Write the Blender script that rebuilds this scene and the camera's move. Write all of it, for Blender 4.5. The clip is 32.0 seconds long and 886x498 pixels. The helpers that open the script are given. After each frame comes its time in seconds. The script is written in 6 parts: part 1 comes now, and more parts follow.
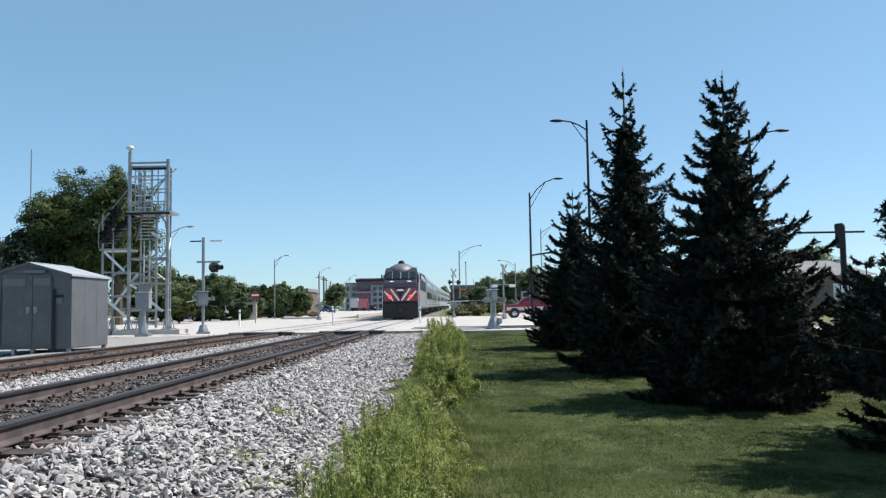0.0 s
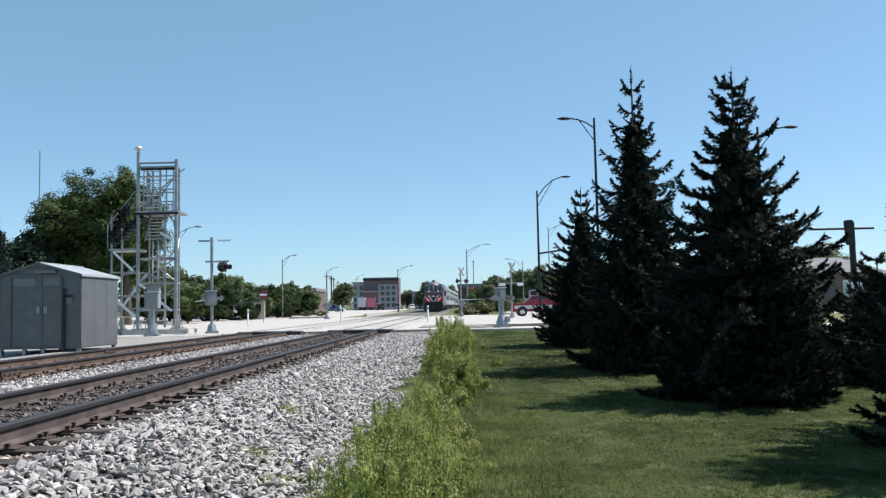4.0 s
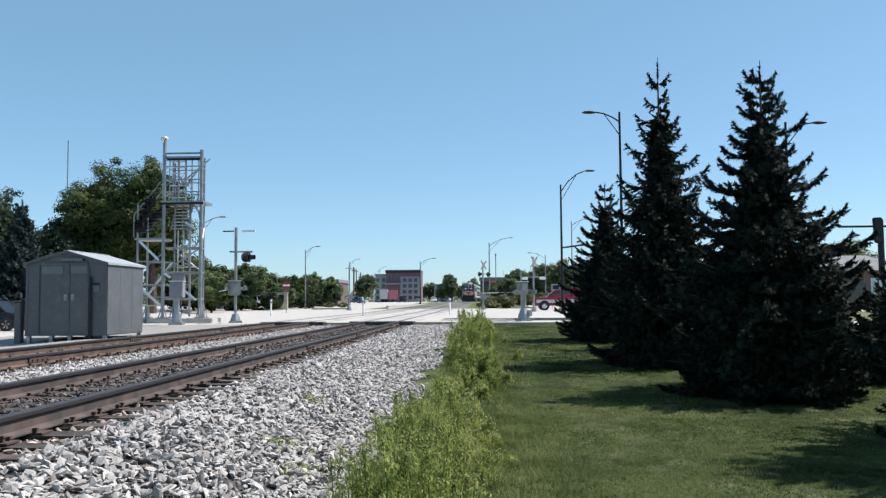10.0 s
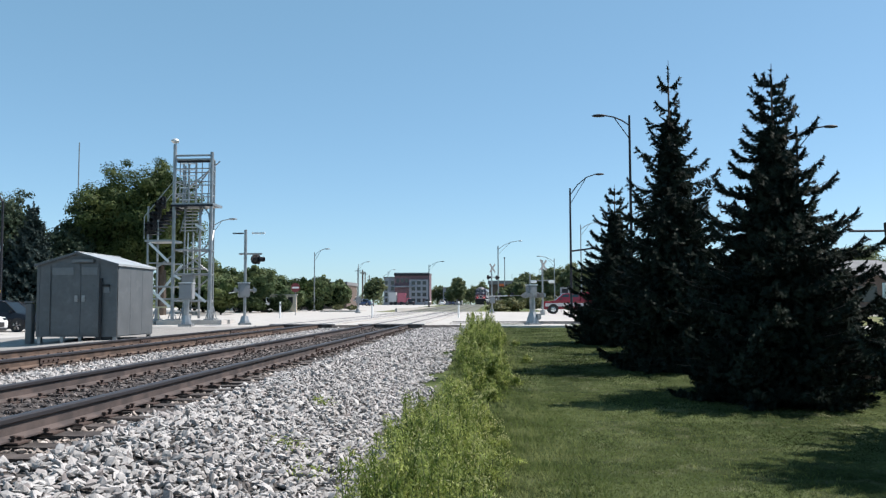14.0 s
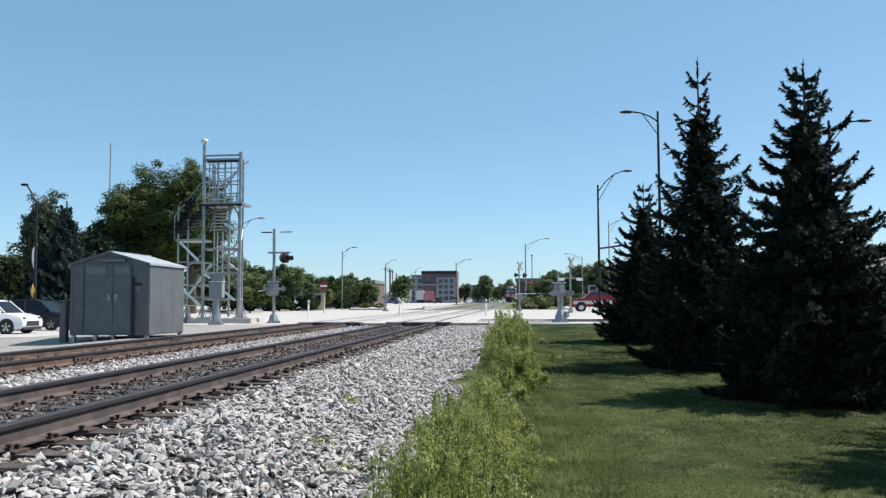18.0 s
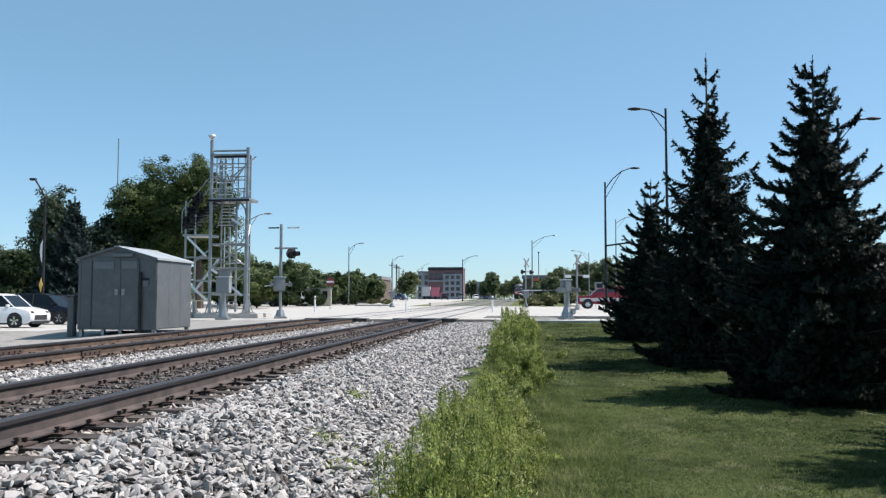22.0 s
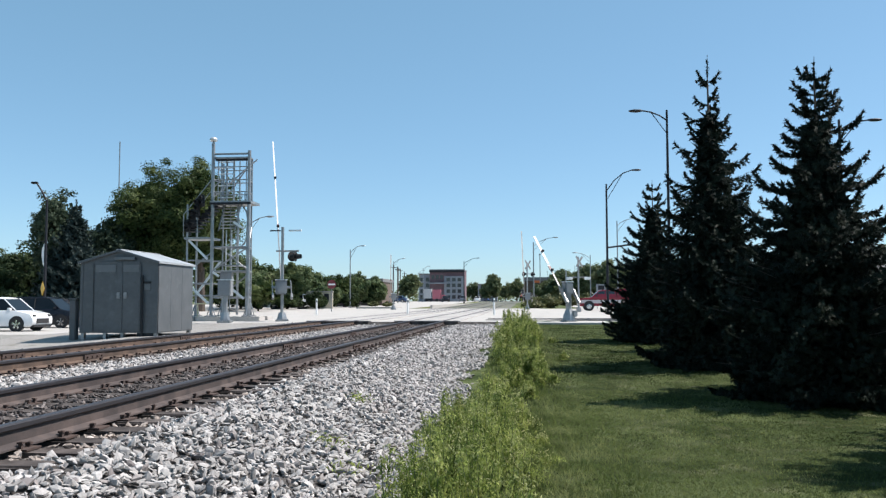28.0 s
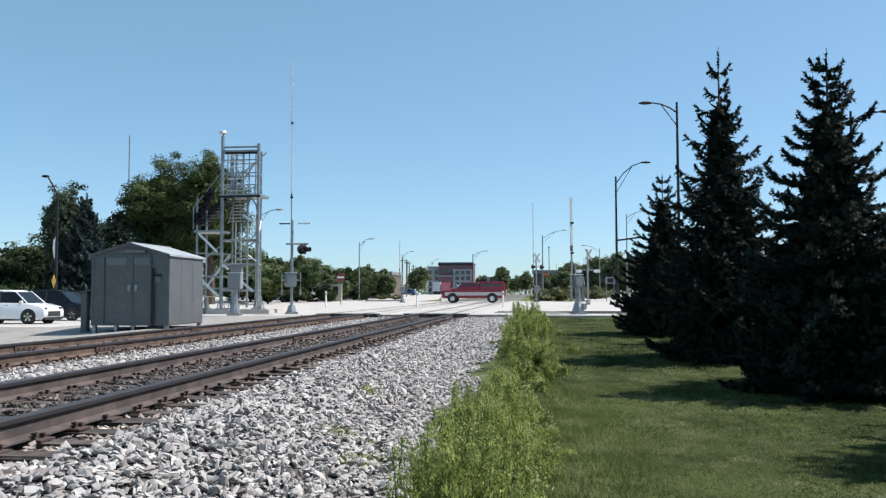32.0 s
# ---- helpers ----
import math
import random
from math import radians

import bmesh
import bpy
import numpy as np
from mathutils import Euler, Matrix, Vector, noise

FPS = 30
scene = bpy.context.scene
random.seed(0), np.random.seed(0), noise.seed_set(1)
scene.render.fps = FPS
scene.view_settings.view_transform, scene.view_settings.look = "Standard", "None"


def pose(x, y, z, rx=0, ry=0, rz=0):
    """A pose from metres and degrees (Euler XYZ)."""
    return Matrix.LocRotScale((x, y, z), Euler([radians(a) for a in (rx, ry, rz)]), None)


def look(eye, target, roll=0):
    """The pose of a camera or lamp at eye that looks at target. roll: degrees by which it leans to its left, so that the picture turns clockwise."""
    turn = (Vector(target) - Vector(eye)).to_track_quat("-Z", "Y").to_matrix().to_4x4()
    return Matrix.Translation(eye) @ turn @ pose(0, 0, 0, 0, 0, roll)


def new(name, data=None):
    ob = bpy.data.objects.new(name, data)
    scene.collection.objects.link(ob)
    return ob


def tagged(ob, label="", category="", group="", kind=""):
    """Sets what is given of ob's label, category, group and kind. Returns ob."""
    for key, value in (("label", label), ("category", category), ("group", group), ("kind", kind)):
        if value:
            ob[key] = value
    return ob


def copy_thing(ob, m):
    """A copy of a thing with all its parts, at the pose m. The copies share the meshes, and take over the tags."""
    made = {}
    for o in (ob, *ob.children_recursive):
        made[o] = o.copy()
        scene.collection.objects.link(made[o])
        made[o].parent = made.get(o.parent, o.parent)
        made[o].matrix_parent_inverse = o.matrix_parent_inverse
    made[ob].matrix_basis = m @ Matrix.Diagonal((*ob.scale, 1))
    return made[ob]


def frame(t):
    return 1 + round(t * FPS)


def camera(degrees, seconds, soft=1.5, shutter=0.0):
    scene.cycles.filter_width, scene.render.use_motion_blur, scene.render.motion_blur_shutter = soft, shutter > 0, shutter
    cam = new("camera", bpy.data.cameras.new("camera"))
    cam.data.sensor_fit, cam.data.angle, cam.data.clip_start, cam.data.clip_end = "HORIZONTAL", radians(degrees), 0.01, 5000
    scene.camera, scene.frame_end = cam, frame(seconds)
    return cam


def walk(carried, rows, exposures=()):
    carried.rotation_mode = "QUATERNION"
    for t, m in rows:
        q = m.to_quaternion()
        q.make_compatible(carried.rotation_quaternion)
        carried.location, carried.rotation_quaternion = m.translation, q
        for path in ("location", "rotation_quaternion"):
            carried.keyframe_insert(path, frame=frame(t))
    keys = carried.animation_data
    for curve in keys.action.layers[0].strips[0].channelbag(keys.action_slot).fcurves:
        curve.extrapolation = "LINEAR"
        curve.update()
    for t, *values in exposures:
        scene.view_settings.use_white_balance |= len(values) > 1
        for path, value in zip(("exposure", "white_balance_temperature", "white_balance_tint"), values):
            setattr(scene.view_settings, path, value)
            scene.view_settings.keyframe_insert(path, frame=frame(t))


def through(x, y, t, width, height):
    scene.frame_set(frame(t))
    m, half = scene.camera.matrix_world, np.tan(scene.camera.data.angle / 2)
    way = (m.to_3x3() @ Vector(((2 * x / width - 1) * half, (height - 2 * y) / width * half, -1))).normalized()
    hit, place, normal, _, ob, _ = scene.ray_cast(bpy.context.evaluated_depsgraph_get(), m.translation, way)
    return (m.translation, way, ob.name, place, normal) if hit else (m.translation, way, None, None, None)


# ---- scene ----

def view(x, z, yaw, pitch, roll):
    return pose(x, 0, z, 90 + pitch, 0, yaw) @ pose(0, 0, 0, 0, 0, roll)


cam = camera(56.3, 32.0, soft=1.3)
# the hand-held camera: seconds, then sideways, height, yaw, pitch, roll
walk(cam, [
    (0, view(0.053, 0.875, 0.654, 4.138, -0.989)),
    (0.5, view(0.039, 0.856, -0.118, 4.800, -0.452)),
    (1, view(0.038, 0.850, -0.567, 4.602, -0.996)),
    (1.5, view(0.020, 0.852, -0.198, 4.457, -0.945)),
    (2, view(0.021, 0.854, 0.054, 4.390, -1.182)),
    (2.5, view(0.022, 0.848, 0.351, 4.263, -1.201)),
    (3, view(0.027, 0.853, 0.708, 4.138, -1.606)),
    (3.5, view(0.025, 0.853, 0.798, 4.037, -1.406)),
    (5.5, view(0.023, 0.852, 2.281, 4.312, -1.058)),
    (6, view(0.022, 0.851, 2.204, 4.280, -0.891)),
    (6.5, view(0.014, 0.848, 2.465, 4.203, -0.606)),
    (7, view(0.018, 0.849, 2.602, 4.061, -0.782)),
    (7.5, view(0.019, 0.848, 2.626, 3.921, -0.748)),
    (8, view(0.019, 0.852, 2.524, 3.887, -0.572)),
    (8.5, view(0.021, 0.849, 2.618, 3.891, -0.592)),
    (9, view(0.013, 0.849, 2.818, 3.760, -0.520)),
    (9.5, view(0.013, 0.847, 2.969, 3.661, -0.525)),
    (10, view(0.018, 0.850, 2.722, 3.614, -0.433)),
    (10.5, view(0.024, 0.850, 2.399, 3.873, -0.823)),
    (11, view(0.023, 0.850, 2.656, 3.889, -0.626)),
    (11.5, view(0.016, 0.844, 2.862, 3.797, -0.369)),
    (12, view(0.022, 0.851, 3.037, 3.841, -0.832)),
    (12.5, view(0.017, 0.851, 2.633, 4.181, -0.424)),
    (13, view(0.016, 0.850, 2.778, 4.194, -0.380)),
    (13.5, view(0.010, 0.845, 3.063, 4.080, -0.318)),
    (14, view(0.007, 0.844, 3.331, 3.828, -0.164)),
    (14.5, view(0.005, 0.848, 3.509, 3.861, -0.272)),
    (16.5, view(0.001, 0.845, 4.105, 3.469, -0.239)),
    (17, view(-0.001, 0.847, 4.471, 3.501, -0.338)),
    (17.5, view(-0.006, 0.847, 4.813, 3.745, -0.336)),
    (18, view(-0.010, 0.847, 5.203, 3.694, -0.290)),
    (18.5, view(-0.007, 0.849, 5.376, 3.639, -0.479)),
    (19, view(-0.007, 0.848, 5.369, 3.672, -0.174)),
    (19.5, view(-0.008, 0.845, 5.419, 3.596, -0.170)),
    (20, view(-0.006, 0.846, 5.453, 3.479, -0.152)),
    (20.5, view(-0.007, 0.847, 5.541, 3.412, -0.303)),
    (21, view(-0.008, 0.847, 5.592, 3.438, -0.253)),
    (21.5, view(-0.011, 0.847, 5.580, 3.440, -0.201)),
    (22, view(-0.010, 0.847, 5.664, 3.445, 0.023)),
    (22.5, view(-0.012, 0.847, 5.777, 3.612, 0.032)),
    (23, view(-0.018, 0.845, 6.037, 3.557, 0.134)),
    (23.5, view(-0.019, 0.848, 6.260, 3.613, 0.164)),
    (24, view(-0.022, 0.848, 6.499, 3.553, 0.308)),
    (24.5, view(-0.026, 0.849, 6.608, 3.479, 0.811)),
    (25, view(-0.029, 0.856, 6.517, 3.751, 0.438)),
    (25.5, view(-0.030, 0.855, 6.154, 3.888, 0.240)),
    (27.5, view(-0.018, 0.853, 5.856, 3.636, -0.347)),
    (28, view(-0.023, 0.855, 5.749, 3.601, -0.124)),
    (28.5, view(-0.028, 0.853, 5.767, 3.536, -0.054)),
    (29, view(-0.038, 0.853, 5.694, 3.486, 0.039)),
    (29.5, view(-0.038, 0.852, 5.822, 3.380, -0.183)),
    (30, view(-0.035, 0.855, 5.964, 3.320, -0.114)),
    (30.5, view(-0.034, 0.853, 5.857, 3.239, -0.545)),
    (31, view(-0.033, 0.851, 5.967, 3.190, -0.210)),
    (31.5, view(-0.040, 0.850, 6.163, 3.143, -0.004)),
    (32, view(-0.040, 0.848, 6.360, 3.116, -0.128)),
])

# ---------------------------------------------------------------- light
SUN_AZ, SUN_EL = 75.5, 55.0
world = bpy.data.worlds.new("world")
scene.world = world
world.use_nodes = True
wn = world.node_tree.nodes
sky = wn.new("ShaderNodeTexSky")
sky.sky_type, sky.sun_disc = "NISHITA", False
sky.sun_elevation, sky.sun_rotation = radians(SUN_EL), radians(SUN_AZ)
sky.air_density, sky.dust_density, sky.ozone_density, sky.altitude = 0.77, 0.48, 2.25, 100
# an even blue haze over the clear sky
haze = wn.new("ShaderNodeMix")
haze.data_type = "RGBA"
haze.inputs["Factor"].default_value = 0.26
haze.inputs["B"].default_value = (3.0, 5.9, 6.7, 1.0)
world.node_tree.links.new(sky.outputs[0], haze.inputs["A"])
world.node_tree.links.new(haze.outputs["Result"], wn["Background"].inputs[0])
wn["Background"].inputs[1].default_value = 0.092
sun_data = bpy.data.lights.new("sun", "SUN")
sun_data.energy, sun_data.angle, sun_data.color = 5.2, radians(0.55), (1.0, 0.885, 0.785)
sun = new("sun", sun_data)
to_sun = Vector((math.sin(radians(SUN_AZ)) * math.cos(radians(SUN_EL)), math.cos(radians(SUN_AZ)) * math.cos(radians(SUN_EL)), math.sin(radians(SUN_EL))))
sun.matrix_world = look(to_sun * 300, (0, 0, 0))
scene.view_settings.exposure = 0.59
scene.view_settings.use_white_balance = True
scene.view_settings.white_balance_temperature, scene.view_settings.white_balance_tint = 6050, 9


# ---------------------------------------------------------------- materials
def mat(name, base, rough=0.7, metal=0.0, var=0.25, fine=40.0, coarse=3.0, bump=0.2, tint=None, island=0.0, per_object=0.0, stain=None, spec=0.5, hue=0.0):
    """A surface with grain at two scales, a bump, and shifts from piece to piece."""
    m = bpy.data.materials.new(name)
    m.use_nodes = True
    nt = m.node_tree
    n, link = nt.nodes, nt.links.new
    b = n["Principled BSDF"]
    b.inputs["Metallic"].default_value = metal
    b.inputs["Specular IOR Level"].default_value = spec
    co = n.new("ShaderNodeTexCoord")
    n1, n2 = n.new("ShaderNodeTexNoise"), n.new("ShaderNodeTexNoise")
    n1.inputs["Scale"].default_value, n1.inputs["Detail"].default_value = coarse, 5
    n2.inputs["Scale"].default_value, n2.inputs["Detail"].default_value = fine, 4
    link(co.outputs["Object"], n1.inputs["Vector"])
    link(co.outputs["Object"], n2.inputs["Vector"])
    add = n.new("ShaderNodeMath")
    add.operation = "ADD"
    link(n1.outputs["Fac"], add.inputs[0])
    link(n2.outputs["Fac"], add.inputs[1])
    ramp = n.new("ShaderNodeMapRange")
    ramp.inputs["From Min"].default_value, ramp.inputs["From Max"].default_value = 0.65, 1.35
    ramp.inputs["To Min"].default_value, ramp.inputs["To Max"].default_value = 1 - var, 1 + var
    link(add.outputs[0], ramp.inputs["Value"])
    value = ramp.outputs[0]
    for source, amount in (("ShaderNodeObjectInfo", per_object), ("ShaderNodeNewGeometry", island)):
        if amount:
            info = n.new(source)
            r2 = n.new("ShaderNodeMapRange")
            r2.inputs["To Min"].default_value, r2.inputs["To Max"].default_value = 1 - amount, 1 + amount
            link(info.outputs["Random" if source == "ShaderNodeObjectInfo" else "Random Per Island"], r2.inputs["Value"])
            mul = n.new("ShaderNodeMath")
            mul.operation = "MULTIPLY"
            link(value, mul.inputs[0])
            link(r2.outputs[0], mul.inputs[1])
            value = mul.outputs[0]
    mix = n.new("ShaderNodeMix")
    mix.data_type = "RGBA"
    mix.inputs["A"].default_value = (*base, 1)
    mix.inputs["B"].default_value = (*(tint or base), 1)
    cr = n.new("ShaderNodeMapRange")
    cr.inputs["From Min"].default_value, cr.inputs["From Max"].default_value = 0.42, 0.6
    if hue:
        geo = n.new("ShaderNodeNewGeometry")
        link(geo.outputs["Random Per Island"], cr.inputs["Value"])
        cr.inputs["From Min"].default_value, cr.inputs["From Max"].default_value = 1 - hue, 1.0
    else:
        link(n1.outputs["Fac"], cr.inputs["Value"])
    link(cr.outputs[0], mix.inputs["Factor"])
    sc = n.new("ShaderNodeVectorMath")
    sc.operation = "SCALE"
    link(mix.outputs["Result"], sc.inputs[0])
    link(value, sc.inputs["Scale"])
    out = sc.outputs[0]
    if stain:
        n3 = n.new("ShaderNodeTexNoise")
        n3.inputs["Scale"].default_value, n3.inputs["Detail"].default_value = coarse * 2.7, 8
        link(co.outputs["Object"], n3.inputs["Vector"])
        c3 = n.new("ShaderNodeMapRange")
        c3.inputs["From Min"].default_value, c3.inputs["From Max"].default_value = 0.55, 0.75
        link(n3.outputs["Fac"], c3.inputs["Value"])
        mx = n.new("ShaderNodeMix")
        mx.data_type = "RGBA"
        mx.inputs["B"].default_value = (*stain, 1)
        link(c3.outputs[0], mx.inputs["Factor"])
        link(out, mx.inputs["A"])
        out = mx.outputs["Result"]
    link(out, b.inputs["Base Color"])
    rr = n.new("ShaderNodeMapRange")
    rr.inputs["To Min"].default_value, rr.inputs["To Max"].default_value = max(0.02, rough - 0.12), min(1, rough + 0.12)
    link(n2.outputs["Fac"], rr.inputs["Value"])
    link(rr.outputs[0], b.inputs["Roughness"])
    if bump:
        bp = n.new("ShaderNodeBump")
        bp.inputs["Strength"].default_value, bp.inputs["Distance"].default_value = bump, 0.3 / fine
        link(n2.outputs["Fac"], bp.inputs["Height"])
        link(bp.outputs[0], b.inputs["Normal"])
    return m


def leaf_mat(name, base, tint, hue=0.5, through=0.25, spec=0.3, var=0.25, coarse=0.6, island=0.35, stain=None):
    m = mat(name, base, 0.55, 0, var, 9, coarse, 0.0, tint=tint, island=island, hue=hue, spec=spec, stain=stain)
    n, link = m.node_tree.nodes, m.node_tree.links.new
    b = n["Principled BSDF"]
    tr, ad = n.new("ShaderNodeBsdfTranslucent"), n.new("ShaderNodeMixShader")
    ad.inputs[0].default_value = through
    link(b.inputs["Base Color"].links[0].from_socket, tr.inputs["Color"])
    link(b.outputs[0], ad.inputs[1])
    link(tr.outputs[0], ad.inputs[2])
    link(ad.outputs[0], n["Material Output"].inputs["Surface"])
    return m


def glow(name, colour, power):
    m = bpy.data.materials.new(name)
    m.use_nodes = True
    b = m.node_tree.nodes["Principled BSDF"]
    b.inputs["Base Color"].default_value = (*colour, 1)
    b.inputs["Emission Color"].default_value = (*colour, 1)
    b.inputs["Emission Strength"].default_value = power
    return m


M_LAWN = mat("lawn", (0.036, 0.052, 0.018), 0.95, 0, 0.7, 40, 0.9, 0.8, tint=(0.060, 0.075, 0.030), stain=(0.125, 0.130, 0.075), spec=0.04)
M_MOWN = leaf_mat("mown_grass_blade", (0.050, 0.070, 0.022), (0.095, 0.112, 0.046), 0.0, 0.5, spec=0.05, var=0.85, coarse=0.75, island=0.1, stain=(0.175, 0.185, 0.105))
M_BLADE = leaf_mat("grass_blade", (0.125, 0.16, 0.05), (0.20, 0.225, 0.09), 0.0, 0.6, coarse=2.0, island=0.15, spec=0.1)
M_FARGRASS = mat("far_grass", (0.075, 0.105, 0.04), 0.95, 0, 0.4, 3, 0.1, 0.3, tint=(0.13, 0.13, 0.06), spec=0.1)
# bed under the stones, near-black to stand for the shade in their gaps
M_BED = mat("ballast_gap_shade", (0.03, 0.027, 0.026), 0.95, 0, 0.5, 30, 3, 0.8, tint=(0.055, 0.05, 0.047))
M_STONE = mat("ballast_stone", (0.385, 0.37, 0.357), 0.85, 0, 0.25, 60, 9, 0.3, tint=(0.125, 0.11, 0.105), island=0.48, hue=0.4)
M_STONE_RUSTY = mat("rust_stained_stone", (0.23, 0.195, 0.17), 0.85, 0, 0.3, 60, 9, 0.3, tint=(0.34, 0.30, 0.27), island=0.5, hue=0.35)
M_STONE_OILY = mat("oil_darkened_stone", (0.065, 0.055, 0.052), 0.8, 0, 0.3, 60, 9, 0.3, tint=(0.16, 0.14, 0.13), island=0.5, hue=0.35)
M_STONE_ONE = mat("ballast_stone_single", (0.40, 0.385, 0.37), 0.85, 0, 0.25, 60, 9, 0.3, tint=(0.26, 0.245, 0.235), per_object=0.5)
M_TIE = mat("sleeper_wood", (0.045, 0.035, 0.03), 0.9, 0, 0.4, 50, 6, 0.6, tint=(0.075, 0.062, 0.056), per_object=0.3)
M_RAILHEAD = mat("rail_head_steel", (0.042, 0.04, 0.044), 0.5, 0.2, 0.15, 60, 6, 0.05, spec=0.3)
M_RAIL = mat("rusted_rail", (0.055, 0.044, 0.042), 0.85, 0.0, 0.3, 70, 4, 0.3, tint=(0.078, 0.060, 0.054))
M_RAIL_BROWN = mat("brown_rusted_rail", (0.072, 0.050, 0.038), 0.85, 0.0, 0.3, 70, 4, 0.3, tint=(0.10, 0.067, 0.049))
M_SPIKE = mat("rusted_spikes", (0.06, 0.04, 0.033), 0.9, 0, 0.3, 60, 9, 0.2)
M_CONC = mat("concrete", (0.42, 0.40, 0.375), 0.9, 0, 0.12, 14, 0.35, 0.2, tint=(0.36, 0.345, 0.32), stain=(0.30, 0.285, 0.265))
M_PANEL = mat("crossing_panel_concrete", (0.38, 0.36, 0.34), 0.9, 0, 0.14, 25, 1.2, 0.2, tint=(0.32, 0.305, 0.285), per_object=0.12)
M_ASPH = mat("asphalt", (0.10, 0.098, 0.095), 0.95, 0, 0.25, 40, 0.6, 0.3, tint=(0.14, 0.135, 0.13))
M_FARBED = mat("weedy_far_ballast", (0.15, 0.145, 0.13), 0.95, 0, 0.4, 12, 0.5, 0.5, tint=(0.11, 0.115, 0.075), stain=(0.08, 0.095, 0.045))
M_LOT = mat("worn_lot_paving", (0.245, 0.235, 0.215), 0.95, 0, 0.35, 12, 0.4, 0.4, tint=(0.17, 0.165, 0.145), stain=(0.105, 0.11, 0.07))
M_GRAVEL = mat("pale_gravel", (0.27, 0.257, 0.24), 0.95, 0, 0.35, 20, 0.7, 0.6, tint=(0.22, 0.21, 0.195), stain=(0.16, 0.15, 0.125))
M_GALV = mat("galvanised_steel", (0.33, 0.34, 0.345), 0.42, 0.75, 0.12, 25, 2.5, 0.05, tint=(0.25, 0.255, 0.26))
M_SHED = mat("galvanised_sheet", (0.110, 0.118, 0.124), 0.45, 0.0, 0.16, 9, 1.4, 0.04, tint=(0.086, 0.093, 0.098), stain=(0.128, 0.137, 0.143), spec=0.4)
# the wall sheet again, made much paler to hold the sun on the roof
M_SHEDROOF = mat("sunlit_roof_sheet", (0.42, 0.44, 0.45), 0.4, 0.2, 0.12, 9, 1.4, 0.04, tint=(0.36, 0.375, 0.385))
M_SHEDPLATE = mat("newer_galvanised_plate", (0.145, 0.155, 0.163), 0.42, 0.0, 0.14, 9, 2.0, 0.04, tint=(0.125, 0.134, 0.14))
# arm paint dulled to grey so that its shaded face comes out dark
M_ARM = mat("shade_dulled_gate_arm_paint", (0.33, 0.32, 0.31), 0.3, 0.3, 0.15, 12, 3, 0.02, tint=(0.26, 0.255, 0.25))
M_ARMRED = mat("faded_dark_red_band", (0.17, 0.085, 0.08), 0.35, 0, 0.15, 12, 3, 0.02)
M_ALU = mat("aluminium_paint", (0.62, 0.64, 0.65), 0.4, 0.6, 0.08, 20, 3, 0.03)
M_GREYBOX = mat("grey_cabinet_paint", (0.24, 0.25, 0.26), 0.55, 0.2, 0.1, 20, 4, 0.05)
M_BACKING = mat("dull_sign_backing", (0.20, 0.205, 0.21), 0.6, 0.2, 0.15, 20, 3, 0.05)
M_DARKMET = mat("dark_painted_metal", (0.013, 0.014, 0.019), 0.55, 0.0, 0.2, 20, 4, 0.05, spec=0.3)
M_BLACK = mat("black_rubber", (0.018, 0.018, 0.02), 0.75, 0, 0.2, 30, 4, 0.1)
M_GLASS = mat("dark_glass", (0.02, 0.025, 0.03), 0.08, 0, 0.05, 8, 2, 0, spec=0.8)
M_CARGLASS = mat("tinted_car_glass", (0.010, 0.012, 0.015), 0.12, 0, 0.05, 8, 2, 0, spec=0.35)
M_WHITE = mat("white_paint", (0.78, 0.78, 0.77), 0.45, 0, 0.06, 20, 3, 0.03)
M_CARWHITE = mat("white_car_paint", (0.72, 0.73, 0.74), 0.18, 0, 0.03, 8, 2, 0, spec=0.7)
M_CARBLACK = mat("black_car_paint", (0.008, 0.009, 0.014), 0.2, 0, 0.05, 8, 2, 0, spec=0.4)
M_CARGREY = mat("grey_car_paint", (0.20, 0.22, 0.25), 0.2, 0.3, 0.05, 8, 2, 0, spec=0.7)
M_CARBLUE = mat("blue_car_paint", (0.05, 0.08, 0.16), 0.2, 0.2, 0.05, 8, 2, 0, spec=0.7)
M_RED = mat("red_vehicle_paint", (0.21, 0.016, 0.028), 0.22, 0, 0.05, 8, 2, 0, spec=0.6)
M_SILVERPAINT = mat("silver_vehicle_paint", (0.52, 0.47, 0.485), 0.25, 0.2, 0.05, 8, 2, 0)
M_CHROME = mat("chrome", (0.65, 0.66, 0.67), 0.15, 1.0, 0.03, 20, 3, 0)
M_LOCORED = mat("faded_red_nose_paint", (0.25, 0.045, 0.045), 0.45, 0, 0.12, 8, 1.5, 0.03, tint=(0.28, 0.06, 0.07))
M_LOCOSILVER = mat("dull_silver_train_paint", (0.27, 0.275, 0.29), 0.45, 0.45, 0.12, 6, 0.8, 0.04, stain=(0.20, 0.20, 0.21))
M_LOCOROOF = mat("sooty_grey_roof_paint", (0.13, 0.13, 0.145), 0.55, 0.2, 0.2, 6, 1.2, 0.04)
M_STAINLESS = mat("fluted_stainless", (0.28, 0.29, 0.31), 0.4, 0.6, 0.12, 6, 0.6, 0.05)
M_LOCODARK = mat("dark_blue_cab_paint", (0.028, 0.030, 0.048), 0.6, 0.0, 0.15, 8, 2, 0.02, spec=0.2)
M_MARKER = glow("lit_red_marker", (1.0, 0.10, 0.08), 0.9)
M_BRICK = mat("dark_red_brick", (0.135, 0.085, 0.098), 0.9, 0, 0.2, 8, 0.8, 0.1)
M_TANBRICK = mat("brown_brick", (0.11, 0.08, 0.065), 0.9, 0, 0.2, 8, 0.8, 0.1)
